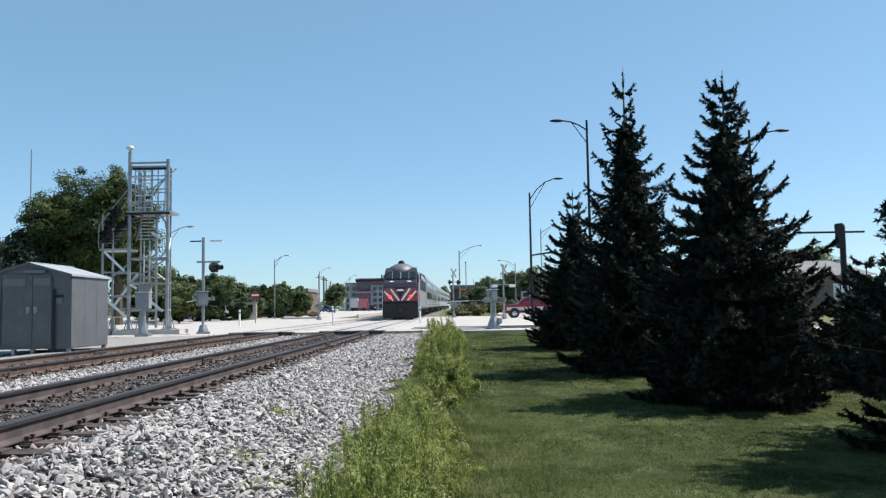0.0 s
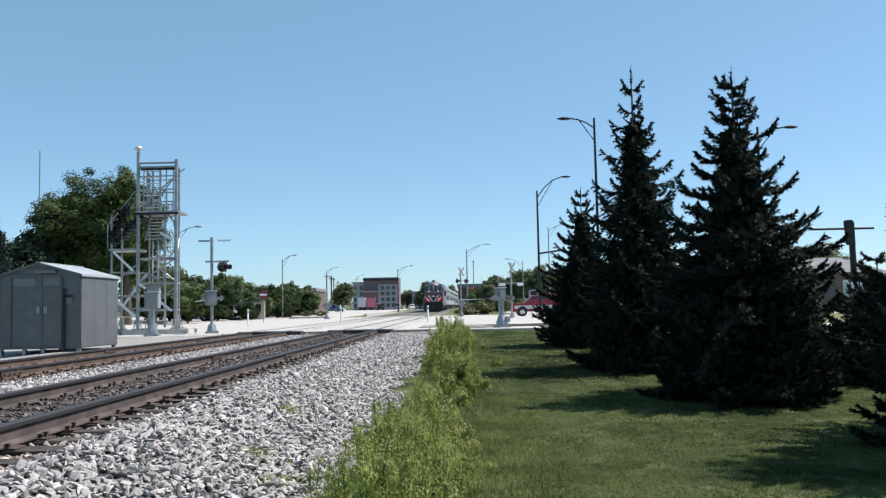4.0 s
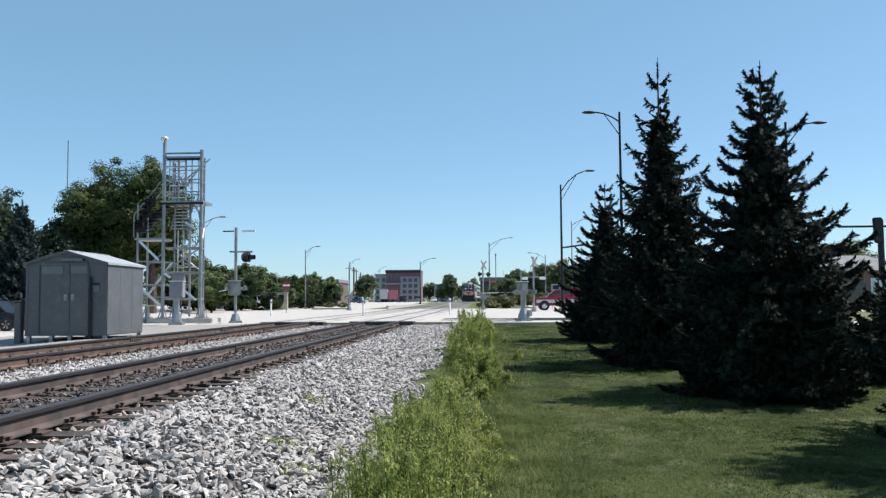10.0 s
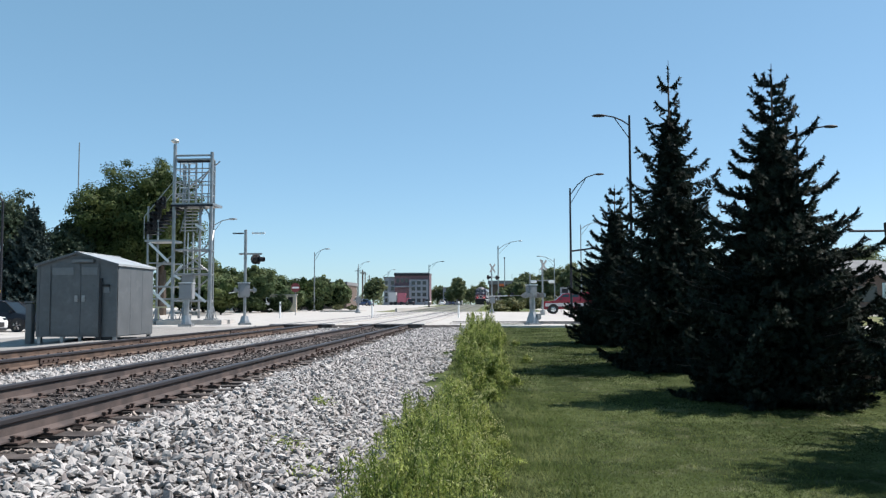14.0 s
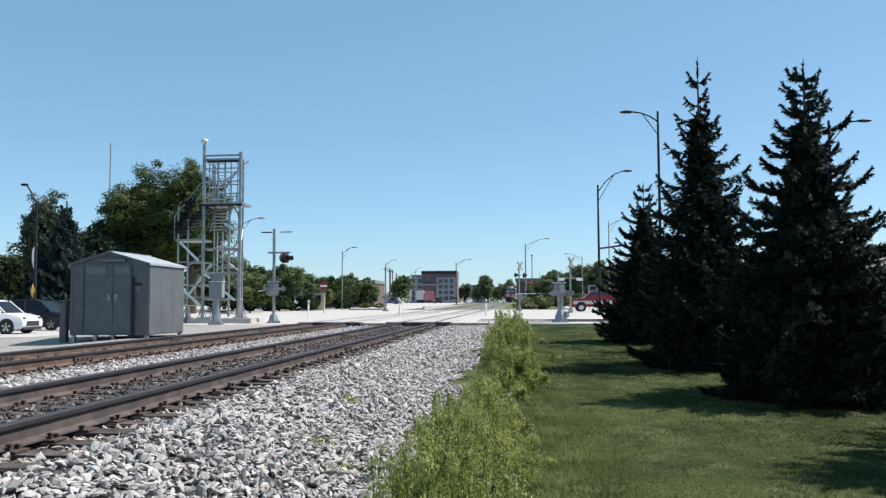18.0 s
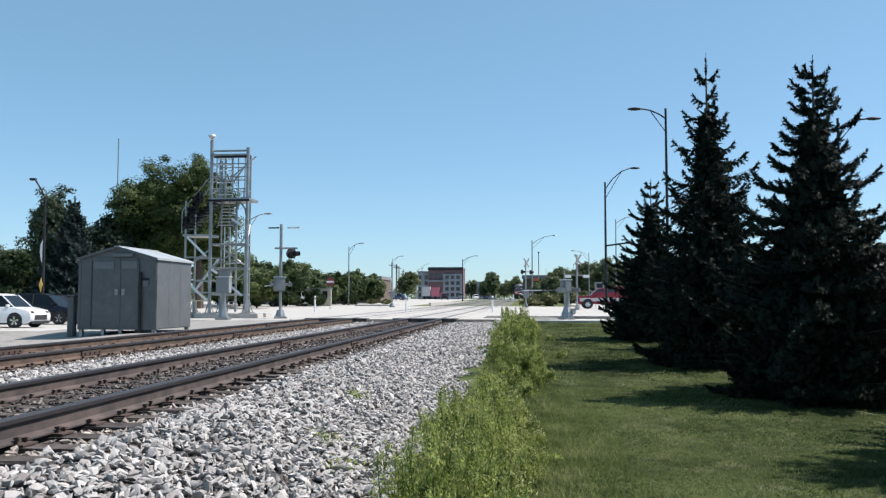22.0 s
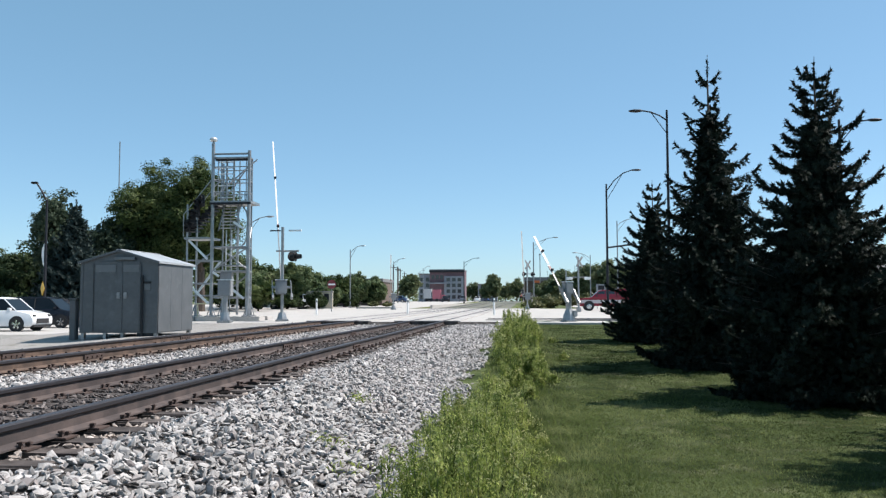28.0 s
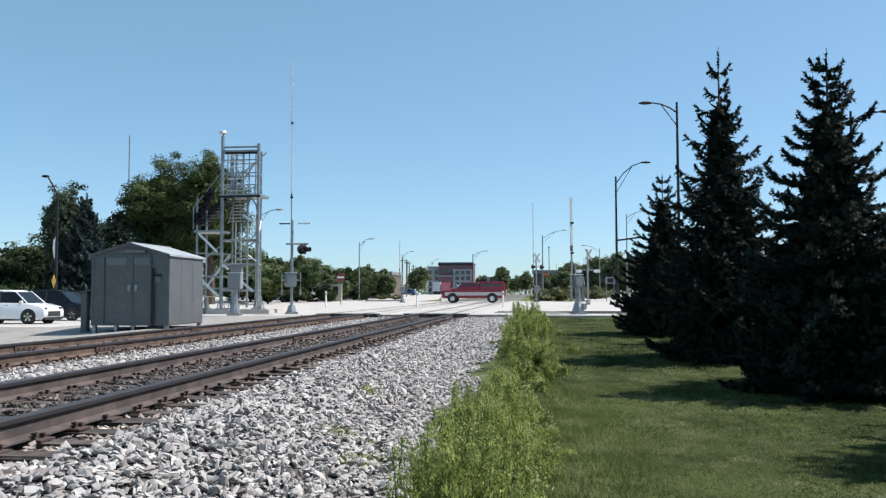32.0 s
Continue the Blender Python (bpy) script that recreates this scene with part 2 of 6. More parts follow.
M_BLUEGREY = mat("blue_grey_panel", (0.21, 0.225, 0.255), 0.6, 0.1, 0.12, 6, 0.5, 0.05)
M_ROOF = mat("grey_shingle_roof", (0.17, 0.17, 0.175), 0.9, 0, 0.25, 8, 1, 0.3)
M_YELLOW = mat("yellow_sign_sheet", (0.72, 0.42, 0.03), 0.5, 0, 0.08, 10, 3, 0)
M_PALEYELLOW = mat("faded_yellow_rail_paint", (0.52, 0.48, 0.30), 0.55, 0, 0.12, 14, 3, 0.03)
M_PALEWALL = mat("pale_plastered_wall", (0.46, 0.42, 0.33), 0.9, 0, 0.12, 9, 1.0, 0.1)
M_SIGNRED = mat("red_sign_sheet", (0.17, 0.03, 0.035), 0.5, 0, 0.08, 10, 3, 0)
# lorry red turned pinkish: the distance haze is put into its colour
M_TRUCKHAZE = mat("haze_paled_red_truck_paint", (0.42, 0.12, 0.16), 0.3, 0, 0.08, 6, 1, 0.02)
M_TRAILER = mat("dull_trailer_panel", (0.46, 0.46, 0.47), 0.5, 0, 0.1, 6, 1, 0.02)
M_ORANGE = mat("orange_sign_sheet", (0.65, 0.16, 0.05), 0.5, 0, 0.08, 10, 3, 0)
M_BARK = mat("bark", (0.09, 0.07, 0.055), 0.95, 0, 0.35, 20, 3, 0.7)
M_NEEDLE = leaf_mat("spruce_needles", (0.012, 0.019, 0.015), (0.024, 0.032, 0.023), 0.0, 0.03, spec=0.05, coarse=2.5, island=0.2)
M_NEEDLE_FAR = leaf_mat("blue_spruce_needles", (0.020, 0.034, 0.032), (0.040, 0.056, 0.052), 0.0, 0.06, spec=0.1, coarse=1.0, island=0.2)
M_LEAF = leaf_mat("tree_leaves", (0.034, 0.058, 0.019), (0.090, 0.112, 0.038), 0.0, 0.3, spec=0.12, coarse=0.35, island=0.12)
M_LEAF_BLUE = leaf_mat("grey_green_leaves", (0.036, 0.056, 0.036), (0.068, 0.090, 0.056), 0.0, 0.3, spec=0.12, coarse=0.5, island=0.12)
M_HEDGE = leaf_mat("dark_hedge_leaves", (0.026, 0.042, 0.018), (0.050, 0.070, 0.028), 0.0, 0.3, spec=0.1, coarse=0.6, island=0.12)
# the next two leaf colours are lightened to carry the haze of distance
M_LEAF_HAZED = leaf_mat("haze_paled_leaves", (0.070, 0.105, 0.046), (0.120, 0.145, 0.066), 0.0, 0.35, spec=0.12, coarse=0.5, island=0.12)
M_LEAF_FAR = leaf_mat("far_hazed_leaves", (0.095, 0.125, 0.062), (0.165, 0.18, 0.09), 0.0, 0.35, spec=0.12, coarse=0.3, island=0.12)
M_BUSH = leaf_mat("scrub_leaves", (0.095, 0.110, 0.042), (0.155, 0.155, 0.072), 0.0, 0.3, coarse=0.8, island=0.12)
M_WEED = leaf_mat("weed_leaves", (0.120, 0.172, 0.034), (0.33, 0.37, 0.11), 0.0, 0.5, spec=0.1, var=0.55, coarse=6.0, island=0.12)
M_WEEDSTEM = mat("weed_stems", (0.075, 0.10, 0.03), 0.7, 0, 0.2, 30, 4, 0)
M_WEEDTIP = leaf_mat("weed_seed_heads", (0.30, 0.34, 0.12), (0.46, 0.46, 0.22), 0.0, 0.5, spec=0.1, coarse=5.0, island=0.15)


# ---------------------------------------------------------------- building helpers
def mesh_of(name, bm, material, smooth=False):
    me = bpy.data.meshes.new(name)
    bm.to_mesh(me)
    bm.free()
    me.materials.append(material)
    if smooth:
        me.shade_smooth()
    return me


def thing(name, label, category, m=None, group="", kind=""):
    ob = new(name)
    ob.matrix_basis = m or Matrix()
    return tagged(ob, label, category, group, kind)


def part(name, bm, material, parent, label="", smooth=False):
    ob = new(name, mesh_of(name, bm, material, smooth))
    ob.parent = parent
    return tagged(ob, label)


def single(name, bm, material, label, category, m=None, kind="", group="", smooth=False):
    ob = new(name, mesh_of(name, bm, material, smooth))
    ob.matrix_basis = m or Matrix()
    return tagged(ob, label, category, group, kind)


def box(bm, x0, x1, y0, y1, z0, z1, bevel=0.0, m=None):
    r = bmesh.ops.create_cube(bm, size=1.0)
    vs = r["verts"]
    for v in vs:
        v.co = Vector(((x0 + x1) / 2 + v.co.x * (x1 - x0), (y0 + y1) / 2 + v.co.y * (y1 - y0), (z0 + z1) / 2 + v.co.z * (z1 - z0)))
    if bevel:
        es = list({e for v in vs for e in v.link_edges})
        r2 = bmesh.ops.bevel(bm, geom=es, offset=bevel, segments=2, affect="EDGES")
        vs = list({v for fc in r2["faces"] for v in fc.verts} | {v for v in vs if v.is_valid})
    if m:
        bmesh.ops.transform(bm, matrix=m, verts=vs)
    return bm


def boxed(*a, bevel=0.0, m=None):
    return box(bmesh.new(), *a, bevel=bevel, m=m)


def rod(bm, a, b, r, r2=None, seg=8):
    a, b = Vector(a), Vector(b)
    d = b - a
    m = Matrix.Translation((a + b) / 2) @ d.to_track_quat("Z", "Y").to_matrix().to_4x4()
    bmesh.ops.create_cone(bm, cap_ends=True, segments=seg, radius1=r, radius2=r if r2 is None else r2, depth=d.length, matrix=m)
    return bm


def rods(pairs, r, seg=6):
    bm = bmesh.new()
    for a, b in pairs:
        rod(bm, a, b, r, seg=seg)
    return bm


def bent(points, r, seg=8):
    """A tube through points."""
    bm = bmesh.new()
    for a, b in zip(points, points[1:]):
        rod(bm, a, b, r, seg=seg)
    for p in points[1:-1]:
        bmesh.ops.create_uvsphere(bm, u_segments=seg, v_segments=4, radius=r, matrix=Matrix.Translation(p))
    return bm


def ball(bm, c, rx, ry, rz, u=12, v=8):
    bmesh.ops.create_uvsphere(bm, u_segments=u, v_segments=v, radius=1, matrix=Matrix.Translation(c) @ Matrix.Diagonal((rx, ry, rz, 1)))
    return bm


def prism(outline, x0, x1, bm=None):
    """An outline of (y, z) pushed from x0 to x1."""
    bm = bm or bmesh.new()
    lo = [bm.verts.new((x0, y, z)) for y, z in outline]
    hi = [bm.verts.new((x1, y, z)) for y, z in outline]
    k = len(outline)
    bm.faces.new(lo)
    bm.faces.new(hi[::-1])
    for i in range(k):
        bm.faces.new((lo[i], hi[i], hi[(i + 1) % k], lo[(i + 1) % k]))
    bmesh.ops.recalc_face_normals(bm, faces=bm.faces)
    return bm


def cloud(name, verts, faces, material):
    me = bpy.data.meshes.new(name)
    me.from_pydata(verts, [], faces)
    me.materials.append(material)
    return me


def smooth_step(a, b, v):
    u = np.clip((np.asarray(v, float) - a) / (b - a), 0, 1)
    return u * u * (3 - 2 * u)


# ---------------------------------------------------------------- the lie of the land
NEAR_EDGE = 36.4          # where the level crossing's paving begins
TRACKS = (-4.42, -8.40)   # centre lines of the two tracks


def rise(y):
    """The gentle climb of street and track beyond the crossing."""
    return 0.75 * smooth_step(55, 240, y)


def bend(y):
    """The tracks swing slightly to one side in the distance."""
    return 0.9 * (np.maximum(np.asarray(y, float) - 100, 0) / 100) ** 2


def lawn_z(y):
    return -0.72 + 0.50 * smooth_step(7, 34, y)


def ground_z(x, y):
    x, y = np.asarray(x, float), np.asarray(y, float)
    lawn = lawn_z(y)
    bed = -0.235
    right = np.where(x > -1.3, lawn, np.where(x > -2.95, bed + (lawn - bed) * (x + 2.95) / 1.65, bed))
    left = np.interp(x, [-60, -22, -16, -10.6, -9.9], [-0.68, -0.65, -0.22, -0.14, -0.235])
    left = left - 0.22 * np.interp(x, [-22, -17, -13.0, -11.3], [0, 1, 1, 0]) * (1 - smooth_step(20.5, 25.5, y))
    near = np.where(x < -9.9, left, right)
    far = -0.055 + rise(y) + 0.0 * x
    far = np.where(x > 1.0, far - 0.03, far)
    k = smooth_step(NEAR_EDGE - 0.25, NEAR_EDGE, y)
    kl = np.where(x < -19, smooth_step(56, 70, y), smooth_step(30, 44, y))
    kr = smooth_step(33, 39, y)
    k = np.where(x < -9.9, kl, np.where(x > -1.3, kr, k))
    return near * (1 - k) + far * k


def build_ground():
    xs = np.unique(np.concatenate([[-2500, -900, -400, -200, -120, -80, -60, -45, -38], np.arange(-30, -10, 2.0), [-13.3, -11.3, -10.6, -9.9, -9.0, -7, -6, -4, -2.95, -2.4, -1.85, -1.3, -0.6, 0.2, 1.0, 2, 3.2, 4.5, 6, 8, 11, 15, 20, 28, 40, 60, 90, 150, 300, 800, 2500]]))
    ys = np.unique(np.concatenate([[-600, -200, -60, -20, -8, -2, 0], np.arange(2, 36, 1.0), [NEAR_EDGE - 0.25, NEAR_EDGE, 37.4, 38.6, 40, 42, 44, 48, 52, 56, 60, 66, 72, 80, 86, 92, 100], np.arange(110, 260, 15), [300, 400, 600, 1000, 1800, 3500]]))
    gx, gy = np.meshgrid(xs, ys)
    gz = ground_z(gx, gy)
    verts = np.stack([gx, gy, gz], -1).reshape(-1, 3).tolist()
    nx = len(xs)
    faces, mats = [], []
    for j in range(len(ys) - 1):
        for i in range(nx - 1):
            faces.append((j * nx + i, j * nx + i + 1, (j + 1) * nx + i + 1, (j + 1) * nx + i))
            x, y = (xs[i] + xs[i + 1]) / 2, (ys[j] + ys[j + 1]) / 2
            if y < NEAR_EDGE:
                k = 0 if x > -1.3 else 1 if x > -9.9 else 4 if x > -16 else 5
                if x < -30 or (x > 16 and y > 28):
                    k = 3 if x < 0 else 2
            elif y < 92:
                k = 0 if (x > 0.2 and y < 38.6) else 2
                if x > 12 and y < 60:
                    k = 3
            else:
                k = 3
                if -60 < x < -13 or 6 < x < 22:
                    k = 2
                if -10.5 < x < -2.0 + bend(y):
                    k = 6
            mats.append(k)
    me = bpy.data.meshes.new("ground")
    me.from_pydata(verts, [], faces)
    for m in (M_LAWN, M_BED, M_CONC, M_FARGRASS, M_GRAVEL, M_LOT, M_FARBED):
        me.materials.append(m)
    me.polygons.foreach_set("material_index", mats)
    return tagged(new("ground", me), "mown lawn, ballast bed and pale concrete paving", "ground", kind="structure")


build_ground()


# ---------------------------------------------------------------- tracks
def sweep(outline, x_of, z_of, ys, material, name):
    """A profile of (x, z) drawn along the track."""
    k = len(outline)
    verts, faces = [], []
    for y in ys:
        cx, cz = float(x_of(y)), float(z_of(y))
        verts += [(cx + px, y, cz + pz) for px, pz in outline]
    for j in range(len(ys) - 1):
        for i in range(k):
            a, b = j * k + i, j * k + (i + 1) % k
            faces.append((a, b, b + k, a + k))
    faces += [tuple(range(k))[::-1], tuple(range((len(ys) - 1) * k, len(ys) * k))]
    me = cloud(name, verts, faces, material)
    bm = bmesh.new()
    bm.from_mesh(me)
    bmesh.ops.recalc_face_normals(bm, faces=bm.faces)
    bm.to_mesh(me)
    bm.free()
    return me


RAIL_HEAD = [(-0.036, -0.012), (-0.028, 0.0), (0.028, 0.0), (0.036, -0.012), (0.034, -0.042), (-0.034, -0.042)]
RAIL_WEB = [(-0.034, -0.0425), (0.034, -0.0425), (0.010, -0.058), (0.009, -0.140), (0.07, -0.165), (0.07, -0.178), (-0.07, -0.178), (-0.07, -0.165), (-0.009, -0.140), (-0.010, -0.058)]
RAIL_YS = [-12.0, 0.0, 10, 20, 30, 40, 50, 60, 80, 100, 120, 140, 160, 180, 200, 220, 240, 270, 300, 340, 380, 430, 500, 600]


def build_track(cx, label):
    track = thing("railway_track", label, "railway track", kind="structure")
    for side in (-0.7525, 0.7525):
        rail = new("rail", sweep(RAIL_WEB, lambda y: cx + side + bend(y), rise, RAIL_YS, M_RAIL if cx > -5 else M_RAIL_BROWN, "rail"))
        rail.parent = track
        top = new("rail_head", sweep(RAIL_HEAD, lambda y: cx + side + bend(y), rise, RAIL_YS, M_RAILHEAD, "rail_head"))
        top.parent = rail
        tagged(top, "worn bright running surface")
    rng = random.Random(int(-cx * 10))
    ties = []
    for _ in range(4):
        bm = boxed(-1.3, 1.3, -0.115, 0.115, -0.36, -0.192, bevel=0.012)
        for v in bm.verts:
            v.co += Vector((rng.uniform(-0.02, 0.02), rng.uniform(-0.01, 0.01), rng.uniform(-0.006, 0.004)))
        ties.append(mesh_of("sleeper", bm, M_TIE))
    y = 0.2
    while y < NEAR_EDGE - 0.3:
        ob = new("sleeper", ties[rng.randrange(4)])
        ob.parent = track
        ob.matrix_basis = pose(cx + rng.uniform(-0.04, 0.04), y, rng.uniform(-0.01, 0.006), 0, 0, rng.uniform(-1, 1))
        y += 0.495
    bm = bmesh.new()
    y = 92.0
    while y < 180:
        box(bm, cx - 1.3 + float(bend(y)), cx + 1.3 + float(bend(y)), y - 0.12, y + 0.12, -0.3 + float(rise(y)), -0.15 + float(rise(y)))
        y += 0.7
    tagged(part("far_sleepers", bm, M_TIE, track), kind="stuff")
    # tie plates and spikes at each sleeper
    bm = bmesh.new()
    y = 0.2
    while y < NEAR_EDGE - 0.3:
        for side in (-0.7525, 0.7525):
            x = cx + side
            box(bm, x - 0.15, x + 0.15, y - 0.09, y + 0.09, -0.193, -0.179)
            for dx in (-0.085, 0.085):
                for dy in (-0.06, 0.06):
                    if rng.random() < 0.85:
                        yy = y + dy + rng.uniform(-0.02, 0.02)
                        h = rng.uniform(-0.15, -0.128)
                        box(bm, x + dx - 0.012, x + dx + 0.012, yy - 0.012, yy + 0.012, -0.19, h)
                        box(bm, x + dx - 0.02, x + dx + 0.02, yy - 0.018, yy + 0.018, h - 0.014, h)
        y += 0.495
    tagged(part("spikes_and_plates", bm, M_SPIKE, track, "rusted spikes and tie plates"), kind="stuff")
    for y in ((17.5, 24.3, 33.0) if cx > -5 else (14.0, 21.5, 29.0)):
        for side in (-0.7525, 0.7525):
            x = cx + side
            bm = bmesh.new()
            for sx in (-1, 1):
                box(bm, x + sx * 0.012, x + sx * 0.036, y - 0.33, y + 0.33, -0.142, -0.06)
                for k in range(4):
                    rod(bm, (x + sx * 0.03, y - 0.24 + k * 0.16, -0.1), (x + sx * 0.06, y - 0.24 + k * 0.16, -0.1), 0.017, seg=6)
            part("joint_bar", bm, M_SPIKE, track, "bolted rusty joint bar")
        y += 0.4
    return track


build_track(TRACKS[0], "nearer railway track with rusty rails on dark wooden sleepers")
build_track(TRACKS[1], "second railway track with rusty rails on ballast")


def build_crossing():
    """Concrete panels between and beside the rails of the crossing."""
    deck = thing("level_crossing", "pale concrete level crossing deck with rails let into it", "level crossing", kind="structure")
    length = 2.44
    gauge = mesh_of("panel", boxed(-0.64, 0.64, 0.012, length - 0.012, -0.2, -0.006, bevel=0.01), M_PANEL)
    field = mesh_of("panel", boxed(-0.32, 0.32, 0.012, length - 0.012, -0.2, -0.006, bevel=0.01), M_PANEL)
    for cx in TRACKS:
        for i in range(22):
            y = NEAR_EDGE + 0.1 + i * length
            for me, dx in ((gauge, 0), (field, -1.16), (field, 1.16)):
                ob = new("panel", me)
                ob.parent = deck
                ob.matrix_basis = pose(cx + dx, y, float(rise(y)))
    bm = bmesh.new()
    for cx in TRACKS:
        box(bm, cx - 1.4, cx + 1.4, NEAR_EDGE - 0.16, NEAR_EDGE + 0.085, -0.3, -0.03, bevel=0.02)
    part("edge_timber", bm, M_TIE, deck, "dark timber edge of the deck")
    return deck


build_crossing()


# ---------------------------------------------------------------- ballast, grass and weeds
def stone_shapes(count, rng):
    """Broken stones: twelve-pointed hulls."""
    out = []
    for _ in range(count):
        bm = bmesh.new()
        bmesh.ops.create_icosphere(bm, subdivisions=1, radius=1.0)
        sx, sy, sz = rng.uniform(0.9, 1.5), rng.uniform(0.45, 0.85), rng.uniform(0.2, 0.5)
        for v in bm.verts:
            k = rng.uniform(0.6, 1.22)
            v.co = Vector((v.co.x * sx * k, v.co.y * sy * k, v.co.z * sz * k))
        bm.verts.ensure_lookup_table()
        out.append((np.array([v.co for v in bm.verts]), np.array([[v.index for v in fc.verts] for fc in bm.faces])))
        bm.free()
    return out


def turned(rng, count):
    """Random turns as an array of 3 x 3 matrices."""
    q = rng.normal(size=(count, 4)) * [1.0, 0.30, 0.30, 1.0]
    q /= np.linalg.norm(q, axis=1)[:, None]
    w, x, y, z = q.T
    return np.stack([1 - 2 * (y * y + z * z), 2 * (x * y - z * w), 2 * (x * z + y * w), 2 * (x * y + z * w), 1 - 2 * (x * x + z * z), 2 * (y * z - x * w), 2 * (x * z - y * w), 2 * (y * z + x * w), 1 - 2 * (x * x + y * y)], -1).reshape(-1, 3, 3)


def scatter_stones(name, spots, sizes, rng, shapes, lift, material=None):
    """Many stones in one mesh, each an island of its own."""
    verts, faces, base = [], [], 0
    turn = turned(rng, len(spots))
    pick = rng.integers(0, len(shapes), len(spots))
    for k, (vs, fs) in enumerate(shapes):
        sel = np.nonzero(pick == k)[0]
        if not len(sel):
            continue
        v = np.einsum("nij,vj->nvi", turn[sel], vs) * sizes[sel][:, None, None] + spots[sel][:, None, :]
        v[:, :, 2] += (sizes[sel] * lift)[:, None]
        f = fs[None] + (base + np.arange(len(sel)) * len(vs))[:, None, None]
        verts.append(v.reshape(-1, 3))
        faces.append(f.reshape(-1, 3))
        base += len(sel) * len(vs)
    return cloud(name, np.concatenate(verts).tolist(), np.concatenate(faces).tolist(), material or M_STONE)


def build_ballast():
    rng = np.random.default_rng(5)
    shapes = stone_shapes(14, random.Random(4))
    bed = thing("ballast", "pale grey crushed-stone ballast beside the track", "ballast", kind="structure")
    spots = []

    def strip(x0, x1, y0, y1, density):
        count = int((x1 - x0) * (y1 - y0) * density)
        p = np.stack([rng.uniform(x0, x1, count), rng.uniform(y0, y1, count)], 1)
        spots.append(p)

    strip(-3.75, -0.95, 3.2, 9, 560)
    strip(-3.75, -0.95, 9, 18, 500)
    strip(-3.75, -0.95, 18, NEAR_EDGE - 0.3, 430)
    strip(-7.9, -5.0, 4.5, 14, 480)
    strip(-7.9, -5.0, 14, NEAR_EDGE - 0.3, 330)
    strip(-5.1, -3.7, 3.2, 14, 520)
    strip(-5.1, -3.7, 14, NEAR_EDGE - 0.3, 420)
    strip(-10.4, -7.6, 9, NEAR_EDGE - 0.3, 240)
    p = np.concatenate(spots)
    edge = -1.08 + 0.2 * np.sin(p[:, 1] * 1.1) + 0.1 * np.sin(p[:, 1] * 3.7)
    p = p[(p[:, 0] < edge + rng.normal(0, 0.1, len(p)))]
    size = 0.021 + 0.035 * rng.random(len(p)) ** 1.3 * np.where(p[:, 1] > 18, 1.15, 1.0)
    # stones keep off the sleepers' tops between the rails and thin out over them outside
    phase = ((p[:, 1] - 0.2 + 0.2475) % 0.495) - 0.2475
    for cx in TRACKS:
        over = (np.abs(p[:, 0] - cx) < 1.32) & (np.abs(phase) < 0.13)
        inner = over & (np.abs(p[:, 0] - cx) < 0.68)
        keep = ~(inner & (rng.random(len(p)) < 0.35)) & ~(over & (rng.random(len(p)) < 0.9))
        keep &= ~(np.abs(np.abs(p[:, 0] - cx) - 0.7525) < 0.1)
        p, size, phase = p[keep], size[keep], phase[keep]
    spot = np.column_stack([p, ground_z(p[:, 0], p[:, 1])])
    heap = 0.02 * np.exp(-((p[:, 0] + 2.8) / 0.3) ** 2) - 0.02 * ((p[:, 0] < -3.1) & (p[:, 0] > -3.6)) + 0.015 * (np.abs(p[:, 0] - TRACKS[0]) < 0.72)
    spot[:, 2] += heap + rng.uniform(0, 0.03, len(p))
    near = (p[:, 1] > 5.0) & (p[:, 1] < 6.6) & (p[:, 0] > -3.0) & (p[:, 0] < -1.35)
    idx = np.nonzero(near)[0][:300]
    rest = np.ones(len(p), bool)
    rest[idx] = False
    oily = rest & (np.abs(p[:, 0] - TRACKS[0]) < 0.72)
    rest = rest & ~oily
    rusty = rest & ((np.abs(p[:, 0] - TRACKS[0]) < 1.15 + 0.12 * np.sin(p[:, 1] * 2.3)) | (np.abs(p[:, 0] - TRACKS[1]) < 1.1))
    rest = rest & ~rusty
    ob = new("rusty_ballast", scatter_stones("rusty_ballast", spot[rusty], size[rusty] * 0.85, rng, shapes, 0.3, M_STONE_RUSTY))
    ob.parent = bed
    tagged(ob, "rust-stained stones along the rails", kind="stuff")
    ob = new("oily_ballast", scatter_stones("oily_ballast", spot[oily], size[oily] * 0.85, rng, shapes, 0.3, M_STONE_OILY))
    ob.parent = bed
    tagged(ob, "oil-darkened stones between the rails", kind="stuff")
    ob = new("loose_ballast", scatter_stones("loose_ballast", spot[rest], size[rest], rng, shapes, 0.35))
    ob.parent = bed
    tagged(ob, "heaped crushed stones", kind="stuff")
    meshes = [cloud("stone", vs.tolist(), fs.tolist(), M_STONE_ONE) for vs, fs in shapes]
    q = random.Random(8)
    for i in idx:
        ob = new("stone", meshes[q.randrange(len(meshes))])
        ob.parent = bed
        k = float(size[i])
        ob.matrix_basis = pose(float(spot[i, 0]), float(spot[i, 1]), float(spot[i, 2] + 0.35 * k), q.gauss(0, 24), q.gauss(0, 24), q.uniform(0, 360)) @ Matrix.Diagonal((k, k, k, 1))
    return bed


